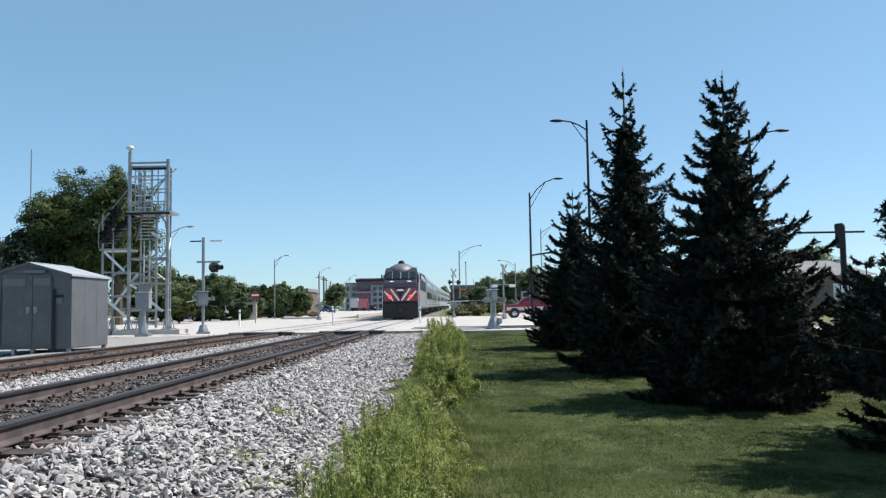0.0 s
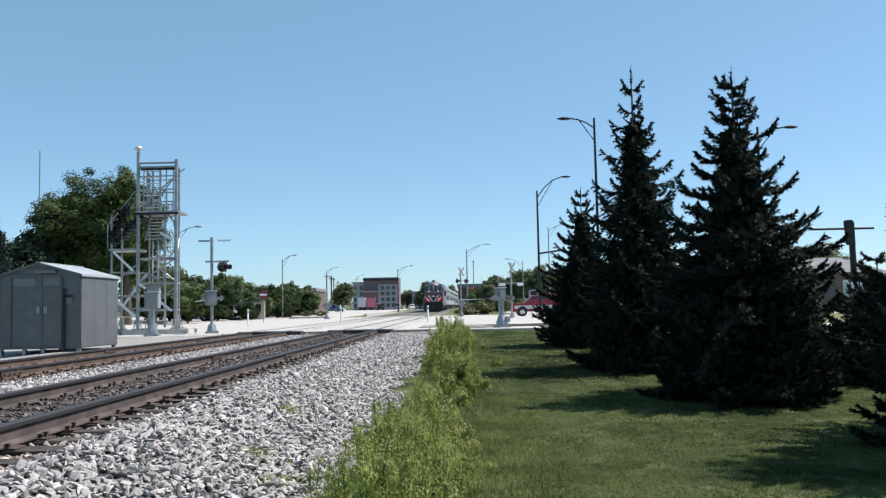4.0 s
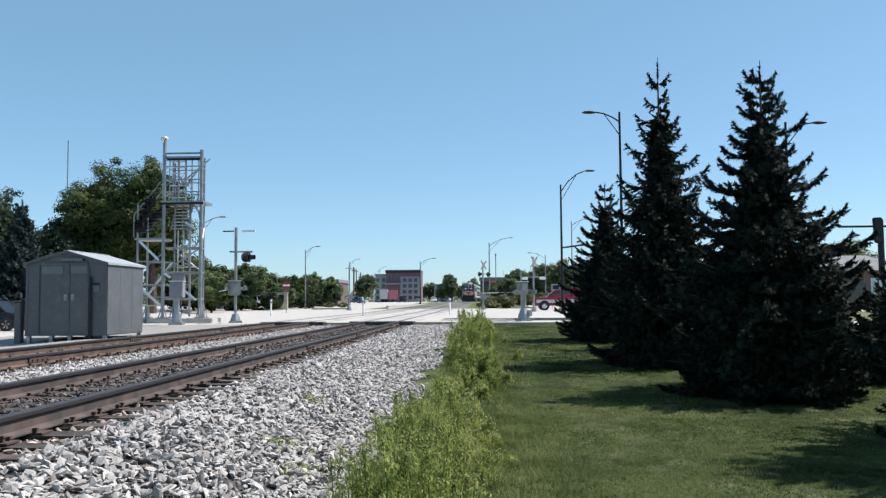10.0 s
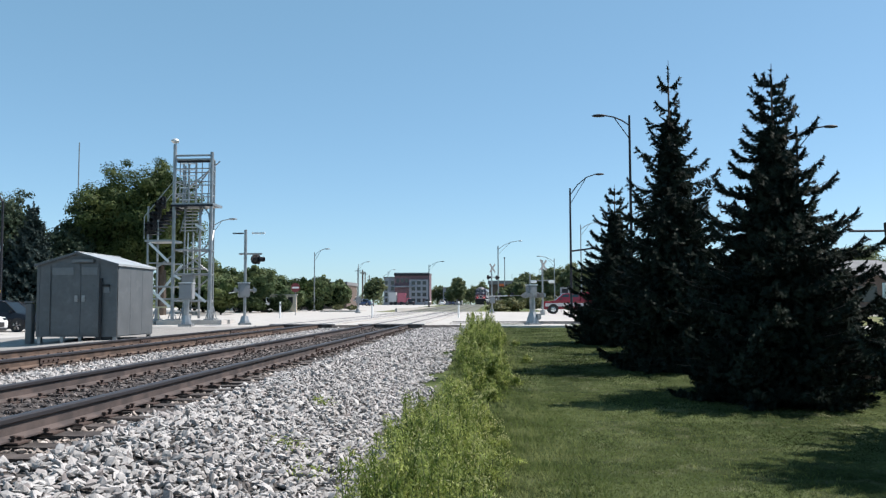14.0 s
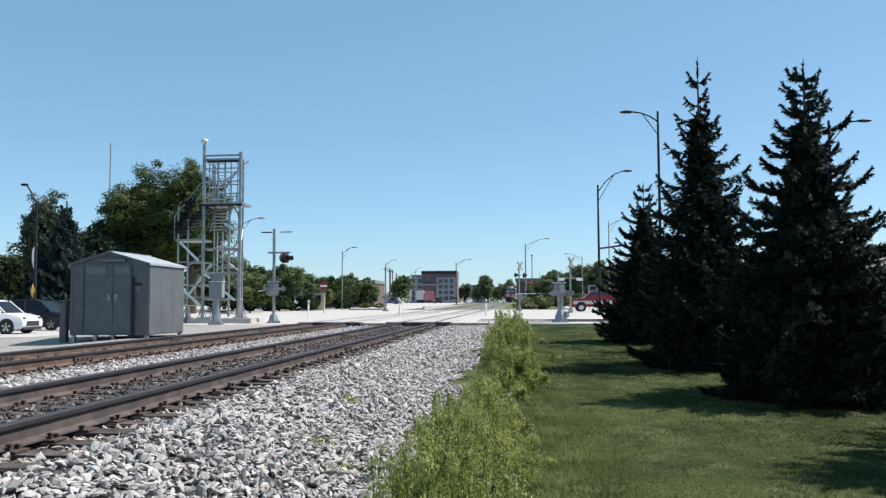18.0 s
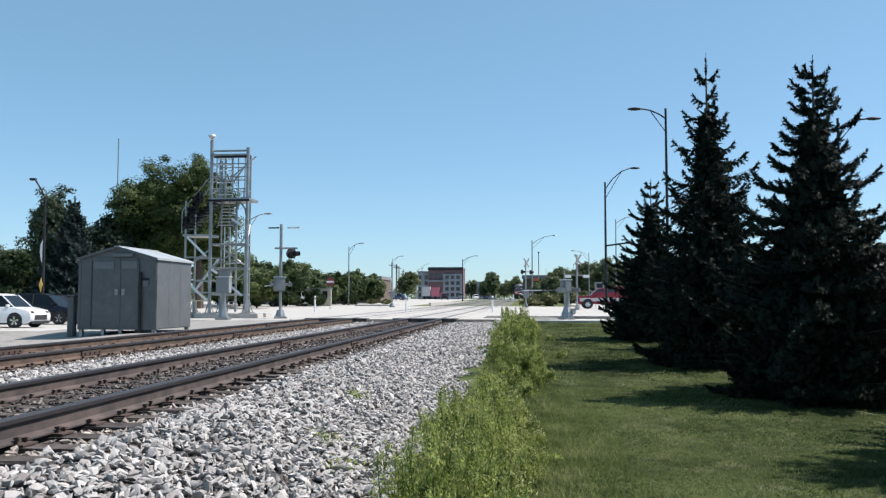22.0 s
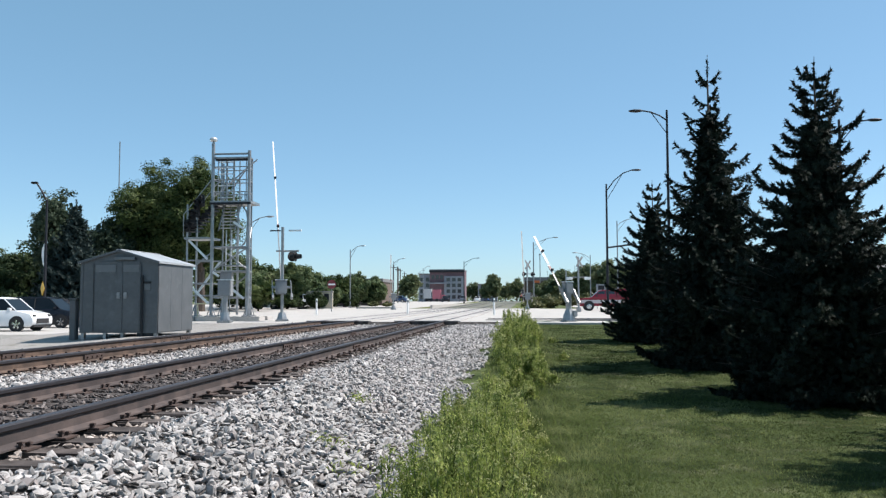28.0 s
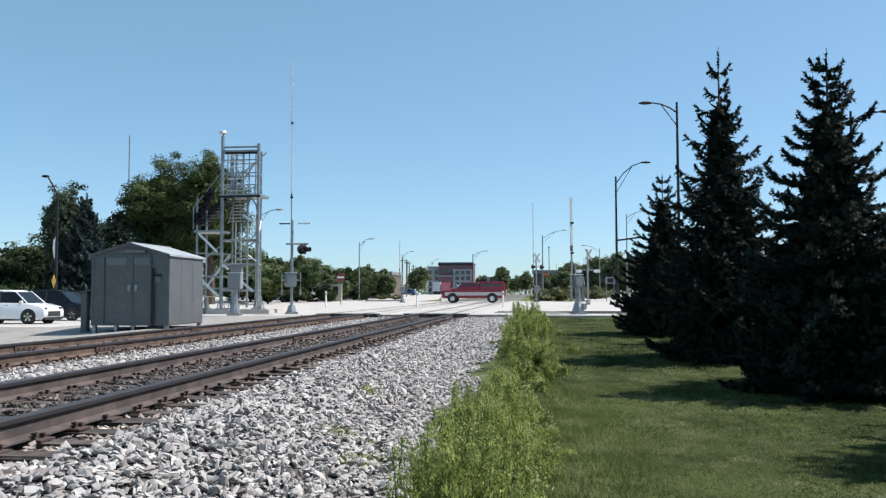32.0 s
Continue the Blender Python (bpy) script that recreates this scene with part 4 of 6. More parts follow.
# ---------------------------------------------------------------- signal tower
def build_tower():
    xl, xr, ya, yb = -15.52, -13.66, 39.6, 40.8
    xb, zb = xr - 0.27, 0.12
    tower = thing("signal_tower", "galvanised lattice railway signal tower with ladder, platforms and railings", "signal tower")
    for a, b in ((xl - 0.6, xr + 0.75), ):
        part("footing", boxed(a, b, ya - 0.5, ya + 0.45, -0.2, zb, bevel=0.03), M_CONC, tower, "low concrete footing")
        part("footing", boxed(a, b, yb - 0.4, yb + 0.5, -0.2, zb, bevel=0.03), M_CONC, tower)
    part("footing", boxed(-17.3, -16.3, ya - 0.3, yb + 0.3, -0.2, zb, bevel=0.03), M_CONC, tower)
    for x, y, top, r in ((xl, ya, 8.75, 0.085), (xr, ya, 8.35, 0.085), (xl + 0.1, yb, 7.9, 0.04), (xb, yb, 7.9, 0.04), (-16.8, ya, 5.7, 0.05), (-16.8, yb, 5.7, 0.05)):
        part("leg", rods([((x, y, zb), (x, y, top))], r, 10), M_GALV, tower)
        part("base_plate", boxed(x - 0.24, x + 0.24, y - 0.24, y + 0.24, zb, zb + 0.05), M_GALV, tower)
        bm = bmesh.new()
        for dx, dy in ((0.2, 0), (-0.2, 0), (0, 0.2), (0, -0.2)):
            rod(bm, (x + dx, y + dy, zb + 0.05), (x, y, zb + 0.75), 0.025, seg=4)
        part("gusset", bm, M_GALV, tower)
    bm = ball(bmesh.new(), (xl, ya, 8.93), 0.2, 0.2, 0.13)
    rod(bm, (xl, ya, 8.7), (xl, ya, 8.9), 0.05)
    part("finial_lamp", bm, M_ALU, tower, "round lamp on the mast top", True)
    # horizontal rings and braces up the shaft
    for z in (1.05, 2.35, 3.55, 5.75):
        r = 0.065 if z > 5 else 0.045
        bm = bmesh.new()
        for a, b in (((xl, ya), (xr, ya)), ((xr, ya), (xb, yb)), ((xb, yb), (xl, yb)), ((xl, yb), (xl, ya))):
            rod(bm, (*a, z), (*b, z), r, seg=6)
        part("ring_beam", bm, M_GALV, tower)
    for a, b in (((xl, ya, 2.35), (xr, ya, 3.55)), ((xl, ya, 3.3), (xl - 1.28, ya, 2.3)), ((xr, ya, 4.6), (xr - 0.12, ya, 5.3)), ((xr - 0.12, ya, 5.3), (xr - 0.4, ya, 5.68)), ((xl, yb, 1.05), (xb, yb, 2.35)), ((xb, yb, 4.3), (xr - 0.85, yb, 3.55)),
                 ((xl, yb, 3.55), (xb, yb, 2.35)), ((xr, ya, 3.5), (xb, yb, 4.6))):
        part("brace", rods([(a, b)], 0.04), M_GALV, tower)
    part("lattice_column", rods([((xl + 0.9, yb, 0.2), (xl + 0.9, yb, 5.7)), ((xl + 1.1, ya + 0.6, 0.2), (xl + 1.1, ya + 0.6, 5.7))], 0.05), M_GALV, tower)
    # platform and the cage above it
    part("platform", boxed(xl - 0.1, xr + 0.12, ya - 0.12, yb + 0.1, 5.72, 5.84), M_GALV, tower, "open steel deck")
    for z in (6.3, 6.9, 7.55):
        part("cage_rail", rods([((xl, ya, z), (xr, ya, z)), ((xr, ya, z), (xb, yb, z)), ((xl, ya, z), (xl, yb, z)), ((xl, yb, z), (xb, yb, z))], 0.028), M_GALV, tower)
    part("top_frame", rods([((xl, ya, 8.2), (xr, ya, 8.2)), ((xl, ya, 8.0), (xr, ya, 8.0)), ((xr, ya, 8.1), (xb, yb, 8.1)), ((xl, ya, 8.1), (xl, yb, 8.1)), ((xl, yb, 8.1), (xb, yb, 8.1))], 0.05), M_GALV, tower)
    for k, x in enumerate((xl + 0.3, xl + 0.62, xl + 0.95, xl + 1.3, xl + 1.55)):
        part("baluster", rods([((x, yb, 5.8), (x, yb, 8.1))], 0.028), M_GALV, tower)
        part("baluster", rods([((x + 0.1, ya, 5.8), (x + 0.1, ya, 6.3 + 0.5 * (k % 2)))], 0.024), M_GALV, tower)
    for a, b in (((xl, yb, 5.9), (xb, yb, 8.0)), ((xl, ya, 6.0), (xr, ya + 1.2, 8.1))):
        part("cage_brace", rods([(a, b)], 0.035), M_GALV, tower)
    for x in (xl, xb):
        part("rear_post", rods([((x, yb, 5.8), (x, yb, 8.15))], 0.05), M_GALV, tower)
    # ladder inside
    bm = rods([((xl + 0.75, ya + 0.5, 0.2), (xl + 0.75, ya + 0.5, 5.7)), ((xl + 1.1, ya + 0.5, 0.2), (xl + 1.1, ya + 0.5, 5.7))], 0.02)
    for k in range(18):
        rod(bm, (xl + 0.75, ya + 0.5, 0.4 + k * 0.3), (xl + 1.1, ya + 0.5, 0.4 + k * 0.3), 0.013, seg=4)
    part("ladder", bm, M_GALV, tower)
    # the side bay: landing, stair with dark treads, braces
    part("landing", boxed(-16.95, xl - 0.05, ya - 0.05, yb + 0.05, 3.95, 4.05), M_GALV, tower)
    for z in (1.15, 1.75, 2.9):
        for yy in (ya, yb):
            part("bay_beam", rods([((-16.8, yy, z), (xl, yy, z))], 0.038), M_GALV, tower)
    # the inner flight of grated treads, and the rack of rungs in the cage
    for k in range(7):
        part("grated_tread", boxed(xl + 0.22, xl + 1.02, ya + 0.25 + k * 0.11, ya + 0.47 + k * 0.11, 4.5 + k * 0.175, 4.54 + k * 0.175), M_GALV, tower)
    for x in (xl + 0.2, xl + 1.04):
        part("stringer", rods([((x, ya + 0.3, 4.4), (x, ya + 1.1, 5.7))], 0.035), M_GALV, tower)
    for k in range(7):
        part("rung", rods([((xl + 0.14, ya + 0.35, 6.05 + 0.3 * k), (xl + 0.98, ya + 0.35, 6.05 + 0.3 * k))], 0.028), M_ALU, tower)
    for x in (xl + 0.14, xl + 0.56, xl + 0.98):
        part("rung_rail", rods([((x, ya + 0.35, 5.8), (x, ya + 0.35, 8.0))], 0.026), M_GALV, tower)
    # the top beam's shade is put into its dark colour
    part("top_beam", boxed(xl + 0.1, xr - 0.05, ya + 0.02, ya + 0.14, 7.86, 8.02, bevel=0.01), M_DARKMET, tower, "beam under the top frame, coloured dark for its shade")
    part("deck_edge", boxed(xl - 0.12, xr + 0.14, ya - 0.15, ya - 0.125, 5.66, 5.76), M_DARKMET, tower)
    for k in range(3):
        part("hanger", rods([((xl + 0.5 + 0.28 * k, ya + 0.6, 2.4), (xl + 0.5 + 0.28 * k, ya + 0.6, 4.45))], 0.03), M_ALU, tower)
    part("landing", boxed(xl + 0.5, xl + 1.3, ya + 0.2, yb - 0.1, 2.62, 2.68), M_GALV, tower)
    for a, b in (((xl + 1.12, ya - 0.1, 4.78), (xl + 1.62, ya - 0.1, 4.45)), ((xl + 0.9, ya - 0.1, 1.62), (xl + 1.68, ya - 0.1, 1.0)), ((xl + 0.1, ya - 0.1, 2.3), (xl + 0.42, ya - 0.1, 2.1)), ((-16.7, ya - 0.06, 3.9), (xl - 0.2, ya - 0.06, 2.95)), ((-16.75, ya - 0.06, 1.75), (xl - 0.1, ya - 0.06, 0.75)), ((-16.8, yb, 1.2), (xl, yb, 2.9))):
        part("bright_strut", boxed(-0.5, 0.5, -0.02, 0.02, -0.055, 0.055, m=Matrix.Translation((Vector(a) + Vector(b)) / 2) @ (Vector(b) - Vector(a)).to_track_quat("X", "Z").to_matrix().to_4x4() @ Matrix.Diagonal(((Vector(b) - Vector(a)).length, 1, 1, 1))), M_ALU, tower)
    part("bay_rail", rods([((-16.8, ya, 0.75), (xl, ya, 0.75)), ((-16.2, ya, 0.1), (-16.2, ya, 0.75))], 0.03), M_PALEYELLOW, tower, "pale yellow guard rail")
    for k in range(9):
        bm = boxed(-16.95 + k * 0.165, -16.45 + k * 0.165, ya + 0.1, ya + 0.8, 4.35 + k * 0.17, 4.42 + k * 0.17)
        box(bm, -16.95 + k * 0.165, -16.92 + k * 0.165, ya + 0.1, ya + 0.8, 4.2 + k * 0.17, 4.36 + k * 0.17)
        part("stair_tread", bm, M_DARKMET, tower)
    for k in range(6):
        x, z = -16.82 + 0.23 * (k // 2) + 0.26 * (k % 2), 4.3 + 0.52 * (k // 2) + 0.2 * (k % 2)
        head = part("signal_head", boxed(x, x + 0.24, ya - 0.32, ya - 0.08, z, z + 0.62, bevel=0.05), M_BLACK, tower, "black signal head with hooded lamps")
        for q in range(2):
            bm = bmesh.new()
            bmesh.ops.create_cone(bm, cap_ends=False, segments=10, radius1=0.09, radius2=0.08, depth=0.2, matrix=pose(x + 0.12, ya - 0.4, z + 0.18 + q * 0.27, 90, 0, 0))
            part("lamp_hood", bm, M_BLACK, head)
    part("stair_rail", rods([((-17.0, ya, 5.2), (xl, ya, 7.0)), ((-17.0, ya + 0.9, 5.2), (xl, ya + 0.9, 7.0)), ((-17.0, ya, 4.1), (-17.0, ya, 5.2)), ((-16.3, ya, 4.1), (-16.3, ya, 6.0))], 0.025), M_GALV, tower)
    part("control_box", boxed(xl + 0.35, xl + 0.95, ya + 0.2, ya + 0.5, 1.3, 2.3, bevel=0.02), M_GREYBOX, tower)


# ---------------------------------------------------------------- crossing gates
ARMS = {}


def crossbuck(parent, z, y=-0.12, m=None):
    for a in (45, -45):
        part("crossbuck_blade", boxed(-0.6, 0.6, y - 0.012, y + 0.012, -0.09, 0.09, m=(m or Matrix()) @ pose(0, 0.02 * (a > 0), z, 0, a, 0)), M_BACKING, parent, "dull grey back of a crossbuck blade")


def flasher(parent, x, y, z, m=None):
    m = (m or Matrix()) @ Matrix.Translation((x, y, z))
    bm = bmesh.new()
    bmesh.ops.create_cone(bm, cap_ends=True, segments=20, radius1=0.24, radius2=0.24, depth=0.02, matrix=m @ pose(0, 0, 0, 90, 0, 0))
    disc = part("flasher", bm, M_BLACK, parent, "black round signal backplate with hood")
    hood = bmesh.new()
    bmesh.ops.create_cone(hood, cap_ends=False, segments=16, radius1=0.12, radius2=0.11, depth=0.28, matrix=m @ pose(0, -0.15, 0, 90, 0, 0))
    part("hood", hood, M_BLACK, disc)


def build_gate(x, y, turn, length, label, mast=0.0, pivot=1.35, width=0.13, face=0.0, key="", ax=0.285, thick=0.07):
    """A mast with a mechanism case and a counterweighted arm that turns on it."""
    z0 = float(ground_z(x, y))
    gate = thing("crossing_gate", label, "crossing gate", pose(x, y, z0, 0, 0, turn), "level crossing gates")
    back = pose(0, 0, 0, 0, 0, face - turn)
    stout = thick > 0.1
    bm = box(bmesh.new(), -0.29, 0.29, -0.29, 0.29, -0.1, 0.1, bevel=0.02)
    if stout:
        rod(bm, (0, 0, 0.1), (0.02, 0, 0.34), 0.29, 0.25, seg=10)
        rod(bm, (0.02, 0, 0.34), (0, 0, 0.58), 0.25, 0.15, seg=10)
        box(bm, 0.08, 0.3, -0.3, -0.05, 0.25, 0.52, bevel=0.04)
    else:
        rod(bm, (0, 0, 0.1), (0, 0, 0.42), 0.24, max(0.15, thick + 0.03), seg=8)
    part("base", bm, M_GALV, gate, "cast metal mast base")
    top = mast or pivot + 0.55
    part("mast", rods([((0, 0, 0.3), (0, 0, pivot if stout else top))], thick, 12), M_GALV, gate)
    if stout:
        part("slim_pole", rods([((-0.06, 0.1, pivot), (-0.06, 0.1, pivot + 1.0))], 0.035, 8), M_GALV, gate)
    hw, hh, lift = (0.20, 0.27, 0.18) if stout else (0.26, 0.33, 0.0)
    case = part("mechanism", boxed(-hw, hw, -hw, hw, pivot - hh, pivot + hh, bevel=0.04, m=Matrix.Translation((-0.05, 0.0, lift))), M_GREYBOX, gate, "grey gate mechanism case")
    part("case_lid", boxed(-hw - 0.08, hw - 0.02, -hw - 0.03, hw + 0.03, pivot + hh + lift, pivot + hh + lift + 0.04, bevel=0.01), M_ALU, case)
    part("case_door", boxed(-hw + 0.01, hw - 0.11, -hw - 0.02, -hw - 0.002, pivot - hh + lift + 0.06, pivot + hh + lift - 0.06, bevel=0.008), M_GREYBOX, case)
    grip = 0.36 * length
    arm = new("gate_arm", mesh_of("gate_arm", boxed(ax - width * 0.36, ax + width * 0.36, 0.35, grip + 0.1, -0.013, 0.013, bevel=0.006), M_ARM))
    arm.parent = gate
    arm.matrix_basis = pose(0, 0, pivot)
    tagged(arm, "white gate arm on a dull grey inner length")
    part("arm_blade", boxed(ax - width / 2, ax + width / 2, grip, length, -0.017, 0.017, bevel=0.006), M_WHITE, arm, "white outer length of the arm")
    part("reflective_band", boxed(ax - width / 2 - 0.003, ax + width / 2 + 0.003, grip + 0.1, grip + 0.35, -0.02, 0.02), M_ARMRED, arm)
    for k in (0.38, 0.72):
        lamp = boxed(ax - 0.07, ax + 0.07, length * k - 0.1, length * k - 0.02, 0.017, 0.15, bevel=0.02)
        part("arm_lamp", lamp, M_DARKMET, arm)
    for sx in ((-0.34, 0.24) if stout else (-0.48, 0.40)):
        bm = prism([(-0.62, -0.06), (0.1, -0.12), (0.40, -0.05), (0.40, 0.05), (0.05, 0.15), (-0.62, 0.06)], sx, sx + 0.03)
        part("counterweight_bar", bm, M_GALV, arm, "tapered bright steel side plate")
        part("counterweight", boxed(sx - 0.03, sx + 0.07, -0.72, -0.42, -0.09, 0.09, bevel=0.02), M_GALV, arm, "steel counterweight")
    part("pivot_shaft", rods([((-0.36, 0, 0), (0.3, 0, 0)) if stout else ((-0.5, 0, 0), (0.45, 0, 0))], 0.06), M_GALV, arm)
    if key == "long":
        part("name_bar", boxed(-0.62, -0.1, -0.03, 0.03, mast - 0.20, mast - 0.14), M_DARKMET, gate, "edge-on dark sign bar").matrix_basis = back
        part("name_bar", boxed(0.3, 0.92, -0.03, 0.03, mast - 0.21, mast - 0.13), M_WHITE, gate, "edge-on white sign bar").matrix_basis = back
        part("cross_arm", rods([((-0.3, 0, 0), (0.8, 0, 0))], 0.045), M_GALV, gate).matrix_basis = back @ Matrix.Translation((0, 0, mast - 1.15))
        for sx, turn_by in ((0.50, 48), (0.66, 82)):
            flasher(gate, 0, 0, 0, back @ pose(sx, -0.1, mast - 1.42, 0, 0, turn_by))
    elif mast:
        crossbuck(gate, mast - 0.25, m=back)
        part("cross_arm", rods([((-0.75, 0, 0), (0.75, 0, 0))], 0.04), M_GALV, gate).matrix_basis = back @ Matrix.Translation((0, 0, mast - 1.15))
        for sx in (-0.7, 0.7):
            flasher(gate, sx, -0.1, mast - 1.2, back)
    ARMS[key] = (arm, pivot)
    return gate


def build_signals():
    # long arm on the far rail side, short arm on the lawn side, two on the far side of the road
    build_gate(-11.63, 38.6, 21.5, 10.6, "tall galvanised crossing signal mast with a very long gate arm", 4.5, 1.62, 0.075, 0, key="long", ax=-0.04)
    build_gate(1.85, 37.6, 25, 3.95, "silver crossing gate on a concrete pad at the lawn's end", 0, 1.34, 0.12, key="short", ax=-0.30, thick=0.13)
    build_gate(0.05, 84, 178, 8.7, "distant crossing signal mast with crossbuck and gate arm", 4.75, 1.3, 0.1, 52, key="far")
    build_gate(-13.6, 84, 190, 5.0, "distant crossing gate mast at the far kerb", 0, 1.3, 0.1, key="fourth")
    single("concrete_pad", boxed(0.4, 3.5, 35.7, 38.7, -0.5, float(ground_z(1.8, 37.6)) + 0.03, bevel=0.02), M_CONC, "pale concrete pad under the crossing gate", "concrete pad", kind="structure")
    z = float(ground_z(4.3, 70))
    s = thing("crossing_signal", "grey crossing signal mast with crossbuck and flashing lamps", "crossing signal", pose(4.3, 70, z))
    part("mast", rods([((0, 0, 0), (0, 0, 4.6))], 0.08, 10), M_GALV, s)
    part("base", rods([((0, 0, -0.05), (0, 0, 0.4))], 0.2, 8), M_GALV, s)
    crossbuck(s, 4.2, m=pose(0, 0, 0, 0, 0, 50))
    part("cross_arm", rods([((-0.75, 0, 2.9), (0.75, 0, 2.9))], 0.04), M_GALV, s)
    for sx in (-0.75, 0.75):
        # pale backs whitened: sunlight on the lamp hoods is put into the colour
        part("lamp_housing", boxed(sx - 0.26, sx + 0.26, -0.3, 0.1, 2.68, 2.92, bevel=0.05), M_WHITE, s, "pale lamp housing seen from behind, white for its sunlit hood")
    # pedestal with a relay case beside the tower
    z = float(ground_z(-13.83, 37))
    s = thing("relay_case", "grey relay case on a short pedestal beside the track", "relay case", pose(-13.83, 37, z, 0, 0, 4))
    bm = box(bmesh.new(), -0.3, 0.3, -0.3, 0.3, -0.1, 0.12, bevel=0.02)
    rod(bm, (0, 0, 0.1), (0, 0, 0.5), 0.25, 0.16, seg=8)
    part("base", bm, M_GALV, s)
    part("mast", rods([((0, 0, 0.4), (0, 0, 1.5))], 0.12, 10), M_GALV, s)
    case = part("case", boxed(-0.3, 0.3, -0.24, 0.24, 1.22, 1.95, bevel=0.03), M_GREYBOX, s)
    part("case_lid", boxed(-0.33, 0.33, -0.27, 0.27, 1.95, 1.99, bevel=0.01), M_ALU, case)
    part("case_door", boxed(-0.25, 0.25, -0.265, -0.243, 1.28, 1.88, bevel=0.008), M_GREYBOX, case)
    for x in (-14.16, -7.94, -2.17):
        z = float(ground_z(x, 55))
        ob = single("delineator_post", rods([((0, 0, 0), (0, 0, 1.1))], 0.06, 8), M_WHITE, "slim white plastic marker post on the paving", "post", pose(x, 55, z), group="marker posts")
        bm = boxed(-0.07, 0.07, -0.07, 0.07, 0.85, 0.98)
        part("reflector_band", bm, M_GALV, ob)


# ---------------------------------------------------------------- lamps, poles and signs
def street_lamp(x, y, top, reach, drop, material, label, double=False, low_arm=None, name="street_lamp", r=0.09):
    z = float(ground_z(x, y))
    s = thing(name, label, "street lamp", pose(x, y, z), "street lamps")
    h = top - z
    part("pole", rod(bmesh.new(), (0, 0, 0), (0, 0, h - 0.2), r, r * 0.6, 10), material, s)
    part("pole_base", boxed(-0.2, 0.2, -0.2, 0.2, -0.05, 0.22, bevel=0.03), material, s)
    a = h - 0.25
    pts = [(0, 0, a - 0.45), (reach * 0.3, 0, a - 0.45 + (drop + 0.45) * 0.5), (reach * 0.65, 0, a - 0.45 + (drop + 0.45) * 0.85), (reach, 0, a + drop)]
    part("arm", bent(pts, 0.035, 6), material, s)
    part("arm_stay", rods([((0, 0, a - 1.1), pts[2])], 0.022), material, s)
    sg = 1 if reach > 0 else -1
    bm = ball(bmesh.new(), (reach + sg * 0.3, 0, a + drop), 0.36, 0.14, 0.075)
    part("lamp_head", bm, material, s, "", True)
    if low_arm:
        part("bracket", rods([((0, 0, low_arm), (1.7, 0, low_arm + 0.22))], 0.06), material, s)
    return s


